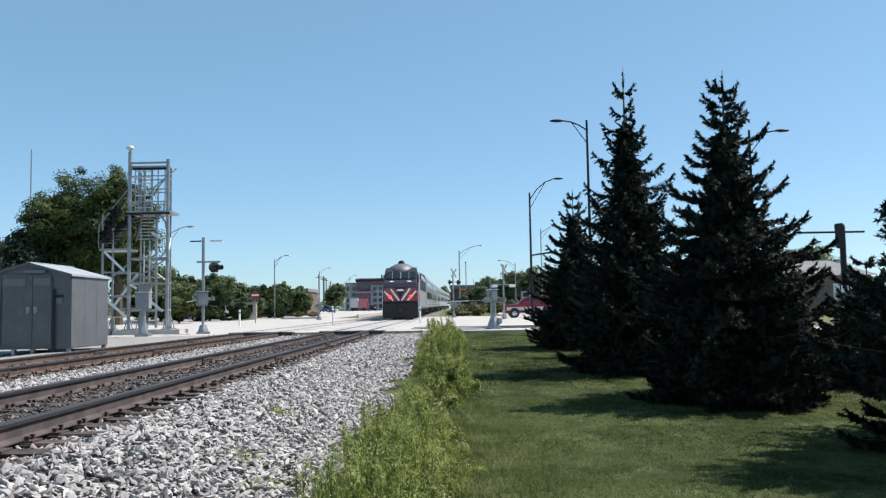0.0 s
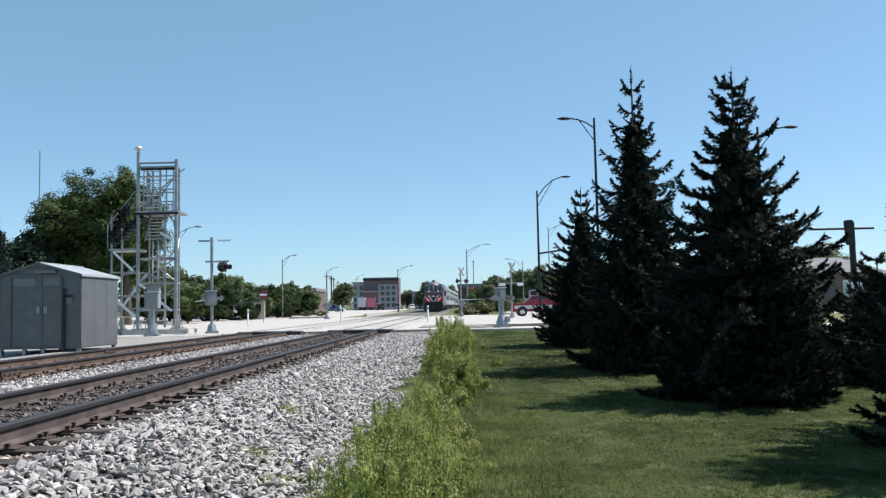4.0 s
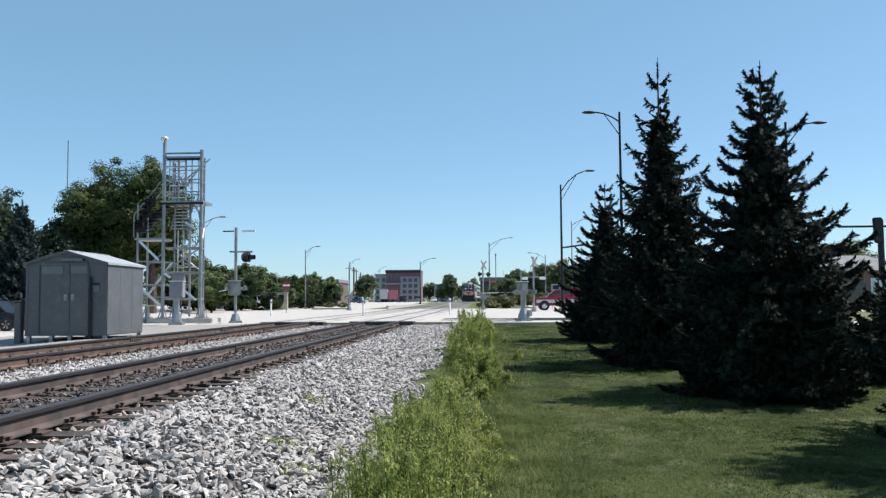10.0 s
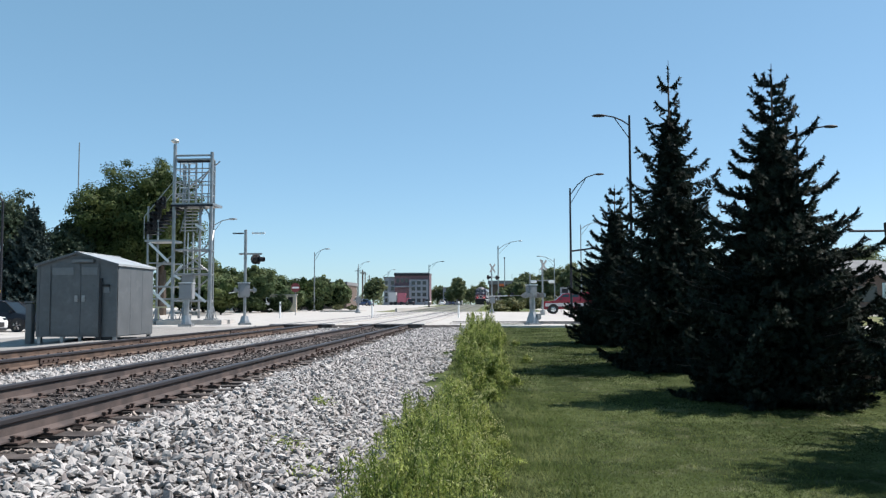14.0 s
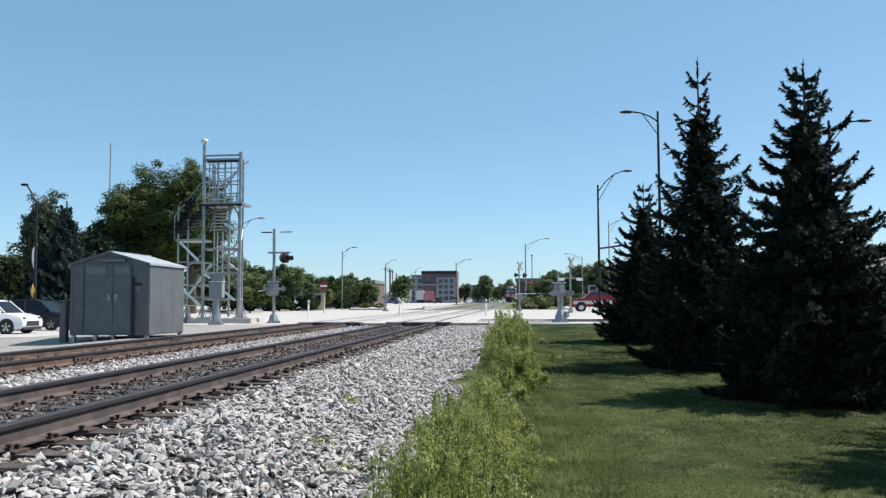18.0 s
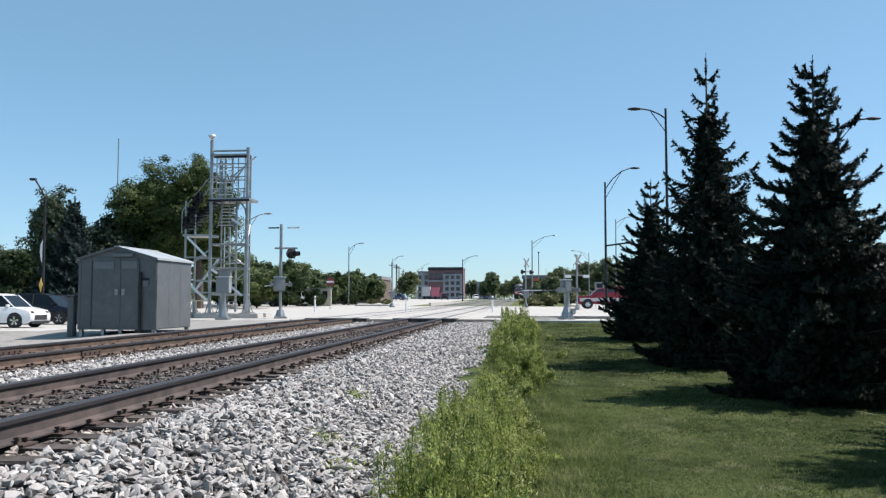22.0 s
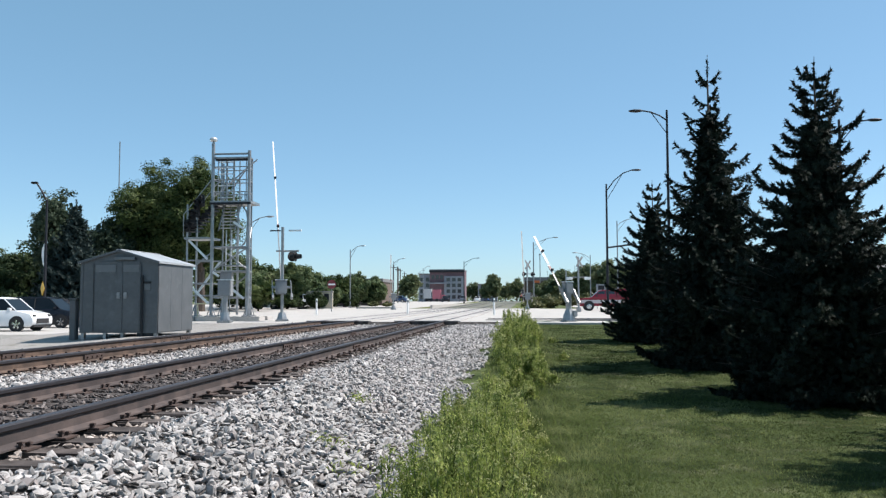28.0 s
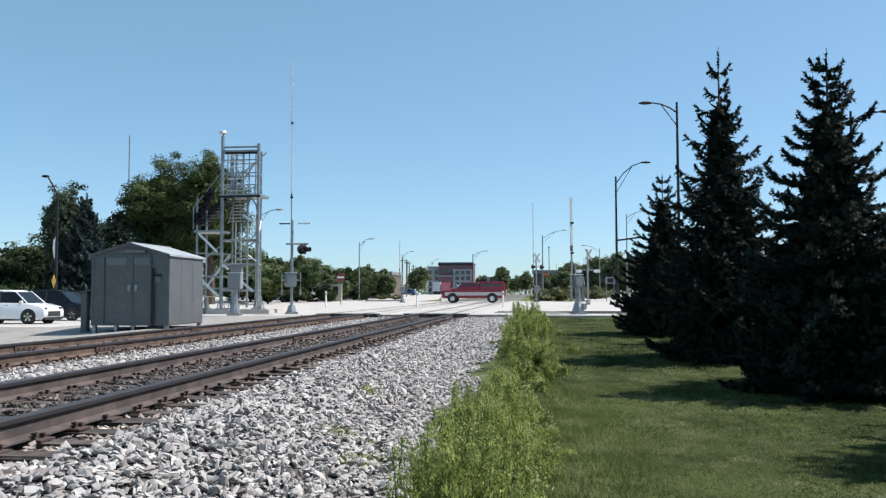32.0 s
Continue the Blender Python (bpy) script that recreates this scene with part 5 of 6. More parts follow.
def build_poles():
    silver = "tall pale grey metal street lamp with a curved arm"
    dark = "tall dark metal street lamp with a braced arm"
    street_lamp(-21.5, 62, 7.3, 1.5, 0.35, M_GALV, silver)
    street_lamp(-21.55, 100, 7.45, 1.25, 0.45, M_GALV, silver)
    street_lamp(-24.2, 150, 8.4, 1.5, 0.5, M_GALV, silver)
    street_lamp(-26.3, 210, 9.5, 1.3, 0.5, M_GALV, silver)
    street_lamp(-31.5, 240, 9.5, 1.3, 0.5, M_GALV, silver)
    street_lamp(-11.75, 156, 8.6, 2.3, 0.6, M_DARKMET, dark, r=0.12)
    street_lamp(0.95, 113, 9.0, 2.7, 0.7, M_GALV, silver, r=0.12)
    street_lamp(9.1, 120, 7.6, -1.9, 0.4, M_GALV, silver)
    street_lamp(9.7, 90, 9.6, 1.6, 0.3, M_GALV, silver)
    street_lamp(5.55, 58, 9.15, 1.75, 1.0, M_DARKMET, dark, low_arm=4.6, r=0.10)
    street_lamp(6.72, 40, 10.15, -1.15, 0.05, M_DARKMET, dark, r=0.085)
    street_lamp(14.6, 40, 9.5, 1.3, 0.0, M_DARKMET, dark)
    # leaning-headed lamp over the car park, with banners
    z = float(ground_z(-31.8, 52))
    s = thing("street_lamp", "dark car park lamp post with a slanted arm and banner", "street lamp", pose(-31.8, 52, z), "street lamps")
    part("pole", rod(bmesh.new(), (0, 0, 0), (0, 0, 8.3), 0.11, 0.07, 10), M_DARKMET, s)
    part("arm", bent([(0, 0, 8.2), (-0.35, 0, 8.85), (-0.75, 0, 9.45)], 0.06), M_DARKMET, s)
    part("lamp_head", boxed(-1.12, -0.68, -0.17, 0.17, 9.4, 9.54, bevel=0.05), M_DARKMET, s)
    part("banner", prism([(0.04, 5.5), (0.24, 5.1), (0.27, 4.6), (0.18, 4.05), (0.06, 3.75), (0.11, 4.2), (0.10, 5.0)], -0.02, 0.02), M_WHITE, s, "curled pale cloth banner").matrix_basis = pose(0, 0, 0, 0, 0, 90)
    for zb in (5.52, 3.73):
        part("banner_bar", rods([((0, 0, zb), (-0.34, 0, zb))], 0.02), M_DARKMET, s)
    d = boxed(-0.34, 0.34, -0.02, 0.0, -0.34, 0.34, bevel=0.005, m=pose(-0.05, -0.14, 2.4, 0, 0, -44) @ pose(0, 0, 0, 0, 45, 0))
    part("warning_sign", d, M_YELLOW, s, "yellow diamond warning sign")
    # round no-entry sign
    z = float(ground_z(-16.7, 70))
    s = thing("road_sign", "round red no-entry sign with a white bar on a post", "road sign", pose(-16.7, 70, z))
    part("post", rods([((0, 0, 0), (0, 0, 2.75))], 0.035), M_GALV, s)
    bm = bmesh.new()
    bmesh.ops.create_cone(bm, cap_ends=True, segments=24, radius1=0.39, radius2=0.39, depth=0.02, matrix=pose(0, -0.05, 2.35, 90, 0, 0))
    disc = part("sign_plate", bm, M_SIGNRED, s)
    part("white_bar", boxed(-0.3, 0.3, -0.07, -0.062, 2.28, 2.42), M_WHITE, disc)
    # far radio mast
    single("radio_mast", rods([((0, 0, 0), (0, 0, 82))], 0.28, 6), M_GALV, "very thin distant radio mast", "radio mast", pose(-206, 400, 0.5))
    # utility poles receding by the street
    for x, y, h in ((-27.5, 170, 8.0), (-30.5, 195, 8.5), (-33.5, 215, 9), (-36, 235, 9.5), (-38.5, 260, 9.5), (2.1, 130, 8), (12, 300, 12), (9, 360, 13), (15, 260, 11)):
        z = float(ground_z(x, y))
        p = thing("utility_pole", "weathered distant utility pole with a cross-arm", "utility pole", pose(x, y, z), "utility poles")
        part("pole", rods([((0, 0, 0), (0, 0, h))], 0.14 if x < 0 else 0.07, 8), M_BARK if y > 120 and x < 0 else M_GALV, p)
        part("cross_arm", boxed(-0.7, 0.7, -0.05, 0.05, h - 0.7, h - 0.58) if x < 0 else boxed(-0.12, 0.12, -0.1, 0.1, h - 0.2, h), M_BARK, p)
    # board sign behind the waiting truck
    s = thing("board_sign", "grey board sign with a dark panel on two posts", "sign", pose(7.9, 90, float(ground_z(7.9, 90))))
    part("board", boxed(-0.5, 0.5, -0.05, 0.05, 1.95, 2.65), M_GREYBOX, s)
    part("dark_panel", boxed(-0.3, 0.35, -0.07, -0.052, 2.05, 2.5), M_DARKMET, s)
    part("post", rods([((-0.4, 0, 0), (-0.4, 0, 1.95))], 0.04), M_GALV, s)
    part("post", rods([((0.4, 0, 0), (0.4, 0, 1.95))], 0.04), M_GALV, s)
    # traffic signal beyond the spruces
    s = thing("traffic_signal", "dark traffic signal pole with a long mast arm", "traffic signal", pose(21.2, 45, float(ground_z(21.2, 45))))
    part("pole", rods([((0, 0, 0), (0, 0, 5.1))], 0.16, 10), M_DARKMET, s)
    part("mast_arm", rods([((-2.2, 0, 4.75), (1.2, 0, 4.75))], 0.06), M_DARKMET, s)
    part("signal_head", boxed(-0.24, 0.24, -0.36, -0.16, 3.85, 5.2, bevel=0.05, m=pose(0, 0, 0, 0, -3, 0)), M_BLACK, s)


# ---------------------------------------------------------------- vehicles
def build_wheel(parent, x, y, r, width=0.22):
    sg = 1 if x > 0 else -1
    bm = bmesh.new()
    bmesh.ops.create_cone(bm, cap_ends=True, segments=24, radius1=r, radius2=r, depth=width, matrix=pose(x, y, r, 0, 90, 0))
    es = [e for e in bm.edges if len(e.link_faces) == 2 and any(len(fc.verts) > 4 for fc in e.link_faces)]
    bmesh.ops.bevel(bm, geom=es, offset=0.03, segments=2, affect="EDGES")
    wheel = part("wheel", bm, M_BLACK, parent, "black rubber tyre")
    bm = bmesh.new()
    for k in range(10):
        a = 2 * math.pi * (k // 2) / 5 + (0.16 if k % 2 else -0.16)
        c = Matrix.Translation((x + sg * (width / 2 + 0.006), y, r)) @ Matrix.Rotation(a, 4, "X")
        box(bm, -0.012, 0.012, -0.022, 0.022, r * 0.08, r * 0.66, m=c)
    bmesh.ops.create_cone(bm, cap_ends=True, segments=12, radius1=r * 0.16, radius2=r * 0.13, depth=0.03, matrix=pose(x + sg * (width / 2 + 0.01), y, r, 0, 90 * sg, 0))
    part("rim", bm, M_CHROME, wheel, "bright split-spoke rim")


def hull(outline, half, tuck=0.05, taper=0.0):
    """A car body: the side outline of (y, z), full width in the middle and drawn in towards the top."""
    bm = bmesh.new()
    zt = max(z for _, z in outline)
    zl = min(z for _, z in outline)
    rings = []
    for k, w in ((-1.0, half - tuck), (-0.9, half), (0.9, half), (1.0, half - tuck)):
        ring = []
        for y, z in outline:
            inn = taper * max(0, (z - zl) / (zt - zl))
            x = (1 if k > 0 else -1) * max(0.02, w - inn)
            cy = sum(p[0] for p in outline) / len(outline)
            cz = (zt + zl) / 2
            if abs(k) == 0.9:
                x = (1 if k > 0 else -1) * max(0.02, w - inn - tuck * 0.25)
                ring.append(bm.verts.new((x, y, z)))
            else:
                x = (1 if k > 0 else -1) * max(0.02, half - inn)
                ring.append(bm.verts.new((x, y + (cy - y) * 0.02, z + (cz - z) * 0.06)))
        rings.append(ring)
    n = len(outline)
    for a, b in zip(rings, rings[1:]):
        for i in range(n):
            bm.faces.new((a[i], a[(i + 1) % n], b[(i + 1) % n], b[i]))
    bm.faces.new(rings[0][::-1])
    bm.faces.new(rings[-1])
    bmesh.ops.recalc_face_normals(bm, faces=bm.faces)
    return bm


def build_car(m, label, paint, length=4.5, height=1.6, half=0.9, boxy=0.5, group="parked cars", name="parked_car"):
    car = thing(name, label, "car", m, group)
    l = length / 2
    belt = height * 0.61
    nose = height * 0.50
    lower = [(-l, 0.42), (-l + 0.06, 0.26), (l - 0.16, 0.24), (l - 0.02, 0.38), (l, 0.62), (l - 0.06, nose - 0.08), (l - 0.18, nose + 0.02), (l - 0.55, nose + 0.10), (l - 1.0, belt), (-l + 0.25, belt + 0.04), (-l + 0.03, belt - 0.12)]
    part("body", hull(lower, half, 0.08), paint, car, "", True)
    rear = -l + 0.25 + (1 - boxy) * 0.6
    upper = [(-l + 0.2, belt), (l - 0.98, belt), (l - 1.72, height - 0.08), (l - 2.1, height), (rear + 0.4, height), (rear, height - 0.08)]
    part("window_glass", hull([(y, z - 0.03) for y, z in upper], half - 0.09, 0.05, taper=0.16), M_CARGLASS, car, "dark tinted glass")
    roof = [(rear + 0.03, height - 0.10), (l - 1.76, height - 0.10), (l - 1.98, height - 0.015), (l - 2.3, height + 0.01), (rear + 0.4, height + 0.01)]
    part("roof", hull(roof, half - 0.21, 0.05, taper=0.05), paint, car, "", True)
    for sg in (-1, 1):
        part("pillar", rods([((sg * (half - 0.13), l - 1.02, belt), (sg * (half - 0.22), l - 1.76, height - 0.06))], 0.035), paint, car)
        part("pillar", rods([((sg * (half - 0.11), -0.25, belt), (sg * (half - 0.22), -0.25, height - 0.05))], 0.035), M_BLACK, car)
        part("pillar", rods([((sg * (half - 0.12), -l + 0.55, belt), (sg * (half - 0.22), rear + 0.35, height - 0.05))], 0.05), paint, car)
        part("mirror", boxed(sg * half - 0.1, sg * half + 0.1, l - 1.35, l - 1.2, belt + 0.0, belt + 0.14, bevel=0.03), paint, car)
        part("headlight", boxed(sg * (half - 0.22) - 0.18, sg * (half - 0.22) + 0.18, l - 0.34, l - 0.02, nose - 0.16, nose - 0.02, bevel=0.05), M_CARGLASS, car, "dark swept headlight")
        part("tail_light", boxed(sg * (half - 0.16) - 0.12, sg * (half - 0.16) + 0.12, -l - 0.01, -l + 0.2, 0.68, 0.92, bevel=0.03), M_SIGNRED, car)
        part("door_handle", boxed(sg * half - 0.015, sg * half + 0.012, 0.1, 0.3, belt - 0.12, belt - 0.085), M_CHROME, car)
        part("sill", boxed(sg * (half - 0.06) - 0.05, sg * (half - 0.06) + 0.05, -l + 0.9, l - 1.0, 0.2, 0.32, bevel=0.02), M_BLACK, car)
        for y in (-l + 0.85, l - 0.88):
            bm = bmesh.new()
            bmesh.ops.create_cone(bm, cap_ends=True, segments=24, radius1=0.42, radius2=0.42, depth=0.06, matrix=pose(sg * (half - 0.025), y, 0.38, 0, 90, 0))
            part("wheel_arch", bm, M_BLACK, car)
            build_wheel(car, sg * (half - 0.1), y, 0.36)
    part("grille", boxed(-0.55, 0.55, l - 0.03, l + 0.012, 0.40, 0.66, bevel=0.01), M_BLACK, car)
    part("front_skirt", boxed(-half + 0.08, half - 0.08, l - 0.2, l + 0.006, 0.2, 0.34, bevel=0.03), M_BLACK, car)
    return car


def build_pickup():
    """Red pickup with a silver band and a matching cap over its bed; drives along its +y."""
    t = thing("pickup_truck", "dark red pickup truck with silver lower band and red bed cap", "pickup truck")
    l, half = 2.95, 0.98
    lower = [(-l, 0.55), (-l + 0.05, 0.42), (l - 0.1, 0.42), (l, 0.6), (l, 1.02), (l - 0.1, 1.14), (l - 1.2, 1.22), (-l, 1.2)]
    part("body", hull(lower, half, 0.06), M_RED, t, "glossy dark red body")
    for sg in (-1, 1):
        band = boxed(sg * half - 0.012, sg * half + 0.012, -l + 0.05, l - 0.28, 0.68, 0.98, bevel=0.005)
        part("silver_band", band, M_SILVERPAINT, t, "broad silver side band")
    cab = [(-0.55, 1.2), (1.75, 1.2), (1.05, 1.82), (0.75, 1.9), (-0.45, 1.9), (-0.55, 1.82)]
    part("cab", hull(cab, half - 0.06, 0.06, taper=0.14), M_RED, t)
    for sg in (-1, 1):
        w = prism([(-0.42, 1.28), (0.42, 1.28), (0.42, 1.78), (-0.38, 1.78)], -0.012, 0.012)
        bmesh.ops.transform(w, matrix=Matrix.Translation((sg * (half - 0.115), 0, 0)) @ pose(0, 0, 0, 0, -sg * 8, 0) @ Matrix.Translation((sg * 0.19, 0, 0)), verts=w.verts)
        part("side_window", w, M_GLASS, t)
        w = prism([(0.5, 1.28), (1.5, 1.28), (0.98, 1.76), (0.5, 1.78)], -0.012, 0.012)
        bmesh.ops.transform(w, matrix=Matrix.Translation((sg * (half - 0.115), 0, 0)) @ pose(0, 0, 0, 0, -sg * 8, 0) @ Matrix.Translation((sg * 0.19, 0, 0)), verts=w.verts)
        part("side_window", w, M_GLASS, t)
    ws = boxed(-0.7, 0.7, -0.01, 0.01, -0.33, 0.33, m=pose(0, 1.44, 1.53, -48, 0, 0))
    part("windscreen", ws, M_GLASS, t)
    cap = [(-l + 0.02, 1.2), (-0.6, 1.2), (-0.6, 1.95), (-0.75, 2.0), (-l + 0.3, 1.98), (-l + 0.08, 1.86)]
    part("bed_cap", hull(cap, half - 0.03, 0.06, taper=0.1), M_RED, t, "red fibreglass bed cap")
    for sg in (-1, 1):
        for a, b in ((-l + 0.35, -1.85), (-1.75, -0.8)):
            w = boxed(-0.01, 0.01, a, b, 1.42, 1.78, bevel=0.005)
            bmesh.ops.transform(w, matrix=Matrix.Translation((sg * (half - 0.075), 0, 0)), verts=w.verts)
            part("cap_window", w, M_GLASS, t)
        part("mirror", boxed(sg * (half + 0.14) - 0.1, sg * (half + 0.14) + 0.1, 1.2, 1.3, 1.25, 1.5, bevel=0.03), M_BLACK, t)
        part("headlight", boxed(sg * 0.68 - 0.18, sg * 0.68 + 0.18, l - 0.06, l + 0.015, 0.86, 1.05, bevel=0.02), M_CHROME, t)
        part("tail_light", boxed(sg * 0.88 - 0.08, sg * 0.88 + 0.08, -l - 0.015, -l + 0.04, 0.8, 1.15, bevel=0.02), M_SIGNRED, t)
        for y in (-1.75, 1.95):
            bm = bmesh.new()
            bmesh.ops.create_cone(bm, cap_ends=True, segments=24, radius1=0.47, radius2=0.47, depth=0.05, matrix=pose(sg * (half - 0.005), y, 0.45, 0, 90, 0))
            part("wheel_arch", bm, M_BLACK, t)
    part("front_bumper", boxed(-0.95, 0.95, l - 0.04, l + 0.12, 0.46, 0.68, bevel=0.03), M_CHROME, t)
    part("rear_bumper", boxed(-0.92, 0.92, -l - 0.15, -l + 0.02, 0.46, 0.66, bevel=0.03), M_CHROME, t)
    part("grille", boxed(-0.48, 0.48, l - 0.02, l + 0.02, 0.74, 1.06, bevel=0.02), M_BLACK, t)
    wheels = []
    for y in (-1.75, 1.95):
        for sg in (-1, 1):
            x = sg * 0.9
            bm = bmesh.new()
            bmesh.ops.create_cone(bm, cap_ends=True, segments=24, radius1=0.39, radius2=0.39, depth=0.26, matrix=pose(0, 0, 0, 0, 90, 0))
            w = part("wheel", bm, M_BLACK, t, "black off-road tyre")
            w.matrix_basis = pose(x, y, 0.39)
            bm = bmesh.new()
            bmesh.ops.create_cone(bm, cap_ends=True, segments=16, radius1=0.25, radius2=0.2, depth=0.03, matrix=pose(sg * 0.135, 0, 0, 0, 90 * sg, 0))
            part("rim", bm, M_CHROME, w)
            bm = bmesh.new()
            for k in range(5):
                a = 2 * math.pi * k / 5
                bmesh.ops.create_cone(bm, cap_ends=True, segments=6, radius1=0.045, radius2=0.045, depth=0.02, matrix=Matrix.Translation((sg * 0.15, 0.15 * math.cos(a), 0.15 * math.sin(a))) @ pose(0, 0, 0, 0, 90, 0))
            part("rim_opening", bm, M_BLACK, w)
            wheels.append((w, x, y))
    return t, wheels


# ---------------------------------------------------------------- train
def build_bogie(parent, y, axles=(-1.3, 1.3), r=0.46):
    part("bogie", boxed(-1.15, 1.15, y - 1.9, y + 1.9, 0.35, 0.75, bevel=0.08), M_BLACK, parent, "dark wheel truck frame")
    for a in axles:
        for sg in (-1, 1):
            bm = bmesh.new()
            bmesh.ops.create_cone(bm, cap_ends=True, segments=20, radius1=r, radius2=r, depth=0.13, matrix=pose(sg * 0.76, y + a, r, 0, 90, 0))
            part("wheel", bm, M_SPIKE, parent)


def build_locomotive():
    """Its cab end faces back along -y; origin on the rails under the pilot."""
    t = thing("locomotive", "silver diesel locomotive with red and white striped nose", "locomotive")
    w = 1.53
    sect = [(-w, 1.05), (w, 1.05), (w, 3.75), (w - 0.12, 4.12), (w - 0.4, 4.45), (w - 0.85, 4.68), (0, 4.75), (-w + 0.85, 4.68), (-w + 0.4, 4.45), (-w + 0.12, 4.12), (-w, 3.75)]
    bm = prism(sect, 2.0, 20.5)
    for v in bm.verts:
        v.co = Vector((v.co.y, v.co.x, v.co.z))
    bmesh.ops.recalc_face_normals(bm, faces=bm.faces)
    part("body", bm, M_LOCOSILVER, t, "dull silver carbody")
    # cab front: upright nose, raked windscreens, rounded brow
    prof = [(0.30, 1.05), (0.08, 1.5), (0.10, 2.75), (0.30, 3.12), (0.62, 3.40), (1.12, 4.14), (1.7, 4.42), (2.1, 4.5), (2.1, 1.05)]
    part("cab", hull(prof, w - 0.02, 0.14, taper=0.16), M_LOCODARK, t, "dark blue cab front")
    part("cab_roof", ball(bmesh.new(), (0, 2.75, 4.1), 1.22, 1.75, 0.82, 24, 12), M_LOCOROOF, t, "rounded sooty grey cab roof", True)
    part("horn_cluster", ball(box(bmesh.new(), -0.3, 0.25, 2.2, 2.9, 4.82, 5.02, bevel=0.05), (-0.02, 2.6, 5.04), 0.22, 0.3, 0.13), M_BLACK, t)
    part("pilot", boxed(-1.5, 1.5, -0.14, 0.5, 0.15, 1.45, bevel=0.06), M_BLACK, t, "black snow-plough pilot")
    part("pilot_shelf", boxed(-1.52, 1.52, -0.2, 0.4, 1.45, 1.52, bevel=0.02), M_DARKMET, t)
    part("coupler", boxed(-0.16, 0.16, -0.5, -0.1, 0.7, 1.0, bevel=0.05), M_SPIKE, t)
    nose = part("nose_panel", boxed(-1.40, 1.40, -0.01, 0.3, 1.54, 2.72, bevel=0.06), M_LOCORED, t, "faded red nose")
    part("nose_centre", prism([(-0.45, 2.715), (0.45, 2.715), (0.0, 1.75)], -0.03, -0.012), M_LOCODARK, nose).matrix_basis = Matrix(((0, 1, 0, 0), (1, 0, 0, 0), (0, 0, 1, 0), (0, 0, 0, 1)))
    for sg in (-1, 1):
        for k in (0.0, 0.55):
            a, b = Vector((sg * (0.10 + k * 0.9), -0.035, 1.62)), Vector((sg * (0.80 + k), -0.035, 2.62 - 0.35 * k))
            d = b - a
            bm = boxed(-0.5, 0.5, -0.008, 0.008, -0.07, 0.07, m=Matrix.Translation((a + b) / 2) @ Matrix.Rotation(-math.atan2(d.z, d.x), 4, "Y") @ Matrix.Diagonal((d.length, 1, 1, 1)))
            part("white_stripe", bm, M_WHITE, nose, "white chevron stripe")
        part("ditch_light", ball(bmesh.new(), (sg * 0.88, -0.06, 1.95), 0.15, 0.07, 0.15), M_MARKER, nose, "lit red marker lamp", True)
        for a, b in ((0.06, 0.66), (0.74, 1.24)):
            bm = boxed(sg * (a + b) / 2 - (b - a) / 2, sg * (a + b) / 2 + (b - a) / 2, -0.03, 0.03, -0.34, 0.34, bevel=0.04, m=pose(0, 0.83, 3.77, -34, 0, 0))
            screen = part("windscreen", bm, M_GLASS, t)
            part("pane_frame", boxed(sg * (a - 0.035) - 0.025, sg * (a - 0.035) + 0.025, -0.045, 0.02, -0.36, 0.36, m=pose(0, 0.83, 3.77, -34, 0, 0)), M_LOCOSILVER, screen)
        part("corner_window", boxed(sg * 1.44, sg * 1.51, 1.35, 2.2, 3.2, 3.85, bevel=0.02), M_GLASS, t)
        part("side_stripe", boxed(sg * w - 0.01, sg * w + 0.012, 0.5, 3.4, 1.6, 2.2), M_LOCORED, t)
        part("cab_side", boxed(sg * (w - 0.03) - 0.02, sg * (w - 0.03) + 0.022, 0.7, 3.4, 1.55, 3.1), M_LOCOSILVER, t)
        part("side_sill", boxed(sg * 1.4 - 0.12, sg * 1.4 + 0.12, 0.6, 20.3, 0.85, 1.1), M_BLACK, t)
        for k in range(5):
            part("side_grille", boxed(sg * w - 0.02, sg * w + 0.02, 4.2 + k * 3.0, 6.6 + k * 3.0, 2.6, 3.6, bevel=0.01), M_DARKMET, t)
        part("handrail", rods([((sg * 1.5, -0.05, 0.6), (sg * 1.5, -0.05, 2.4))], 0.03), M_ALU, t)
        part("mirror", boxed(sg * 1.66 - 0.06, sg * 1.66 + 0.06, 1.3, 1.4, 3.4, 3.9), M_BLACK, t)
        part("number_lamp", boxed(sg * 0.75 - 0.18, sg * 0.75 + 0.18, -0.03, 0.03, 0.0, 0.12, bevel=0.02, m=pose(0, 0.42, 3.2, -40, 0, 0)), M_WHITE, t)
    part("headlight", ball(bmesh.new(), (0, -0.02, 2.5), 0.34, 0.06, 0.10), M_WHITE, nose)
    part("fuel_tank", boxed(-1.25, 1.25, 7.5, 13.5, 0.3, 1.0, bevel=0.1), M_BLACK, t)
    build_bogie(t, 3.6, r=0.5)
    build_bogie(t, 17.0, r=0.5)
    return t


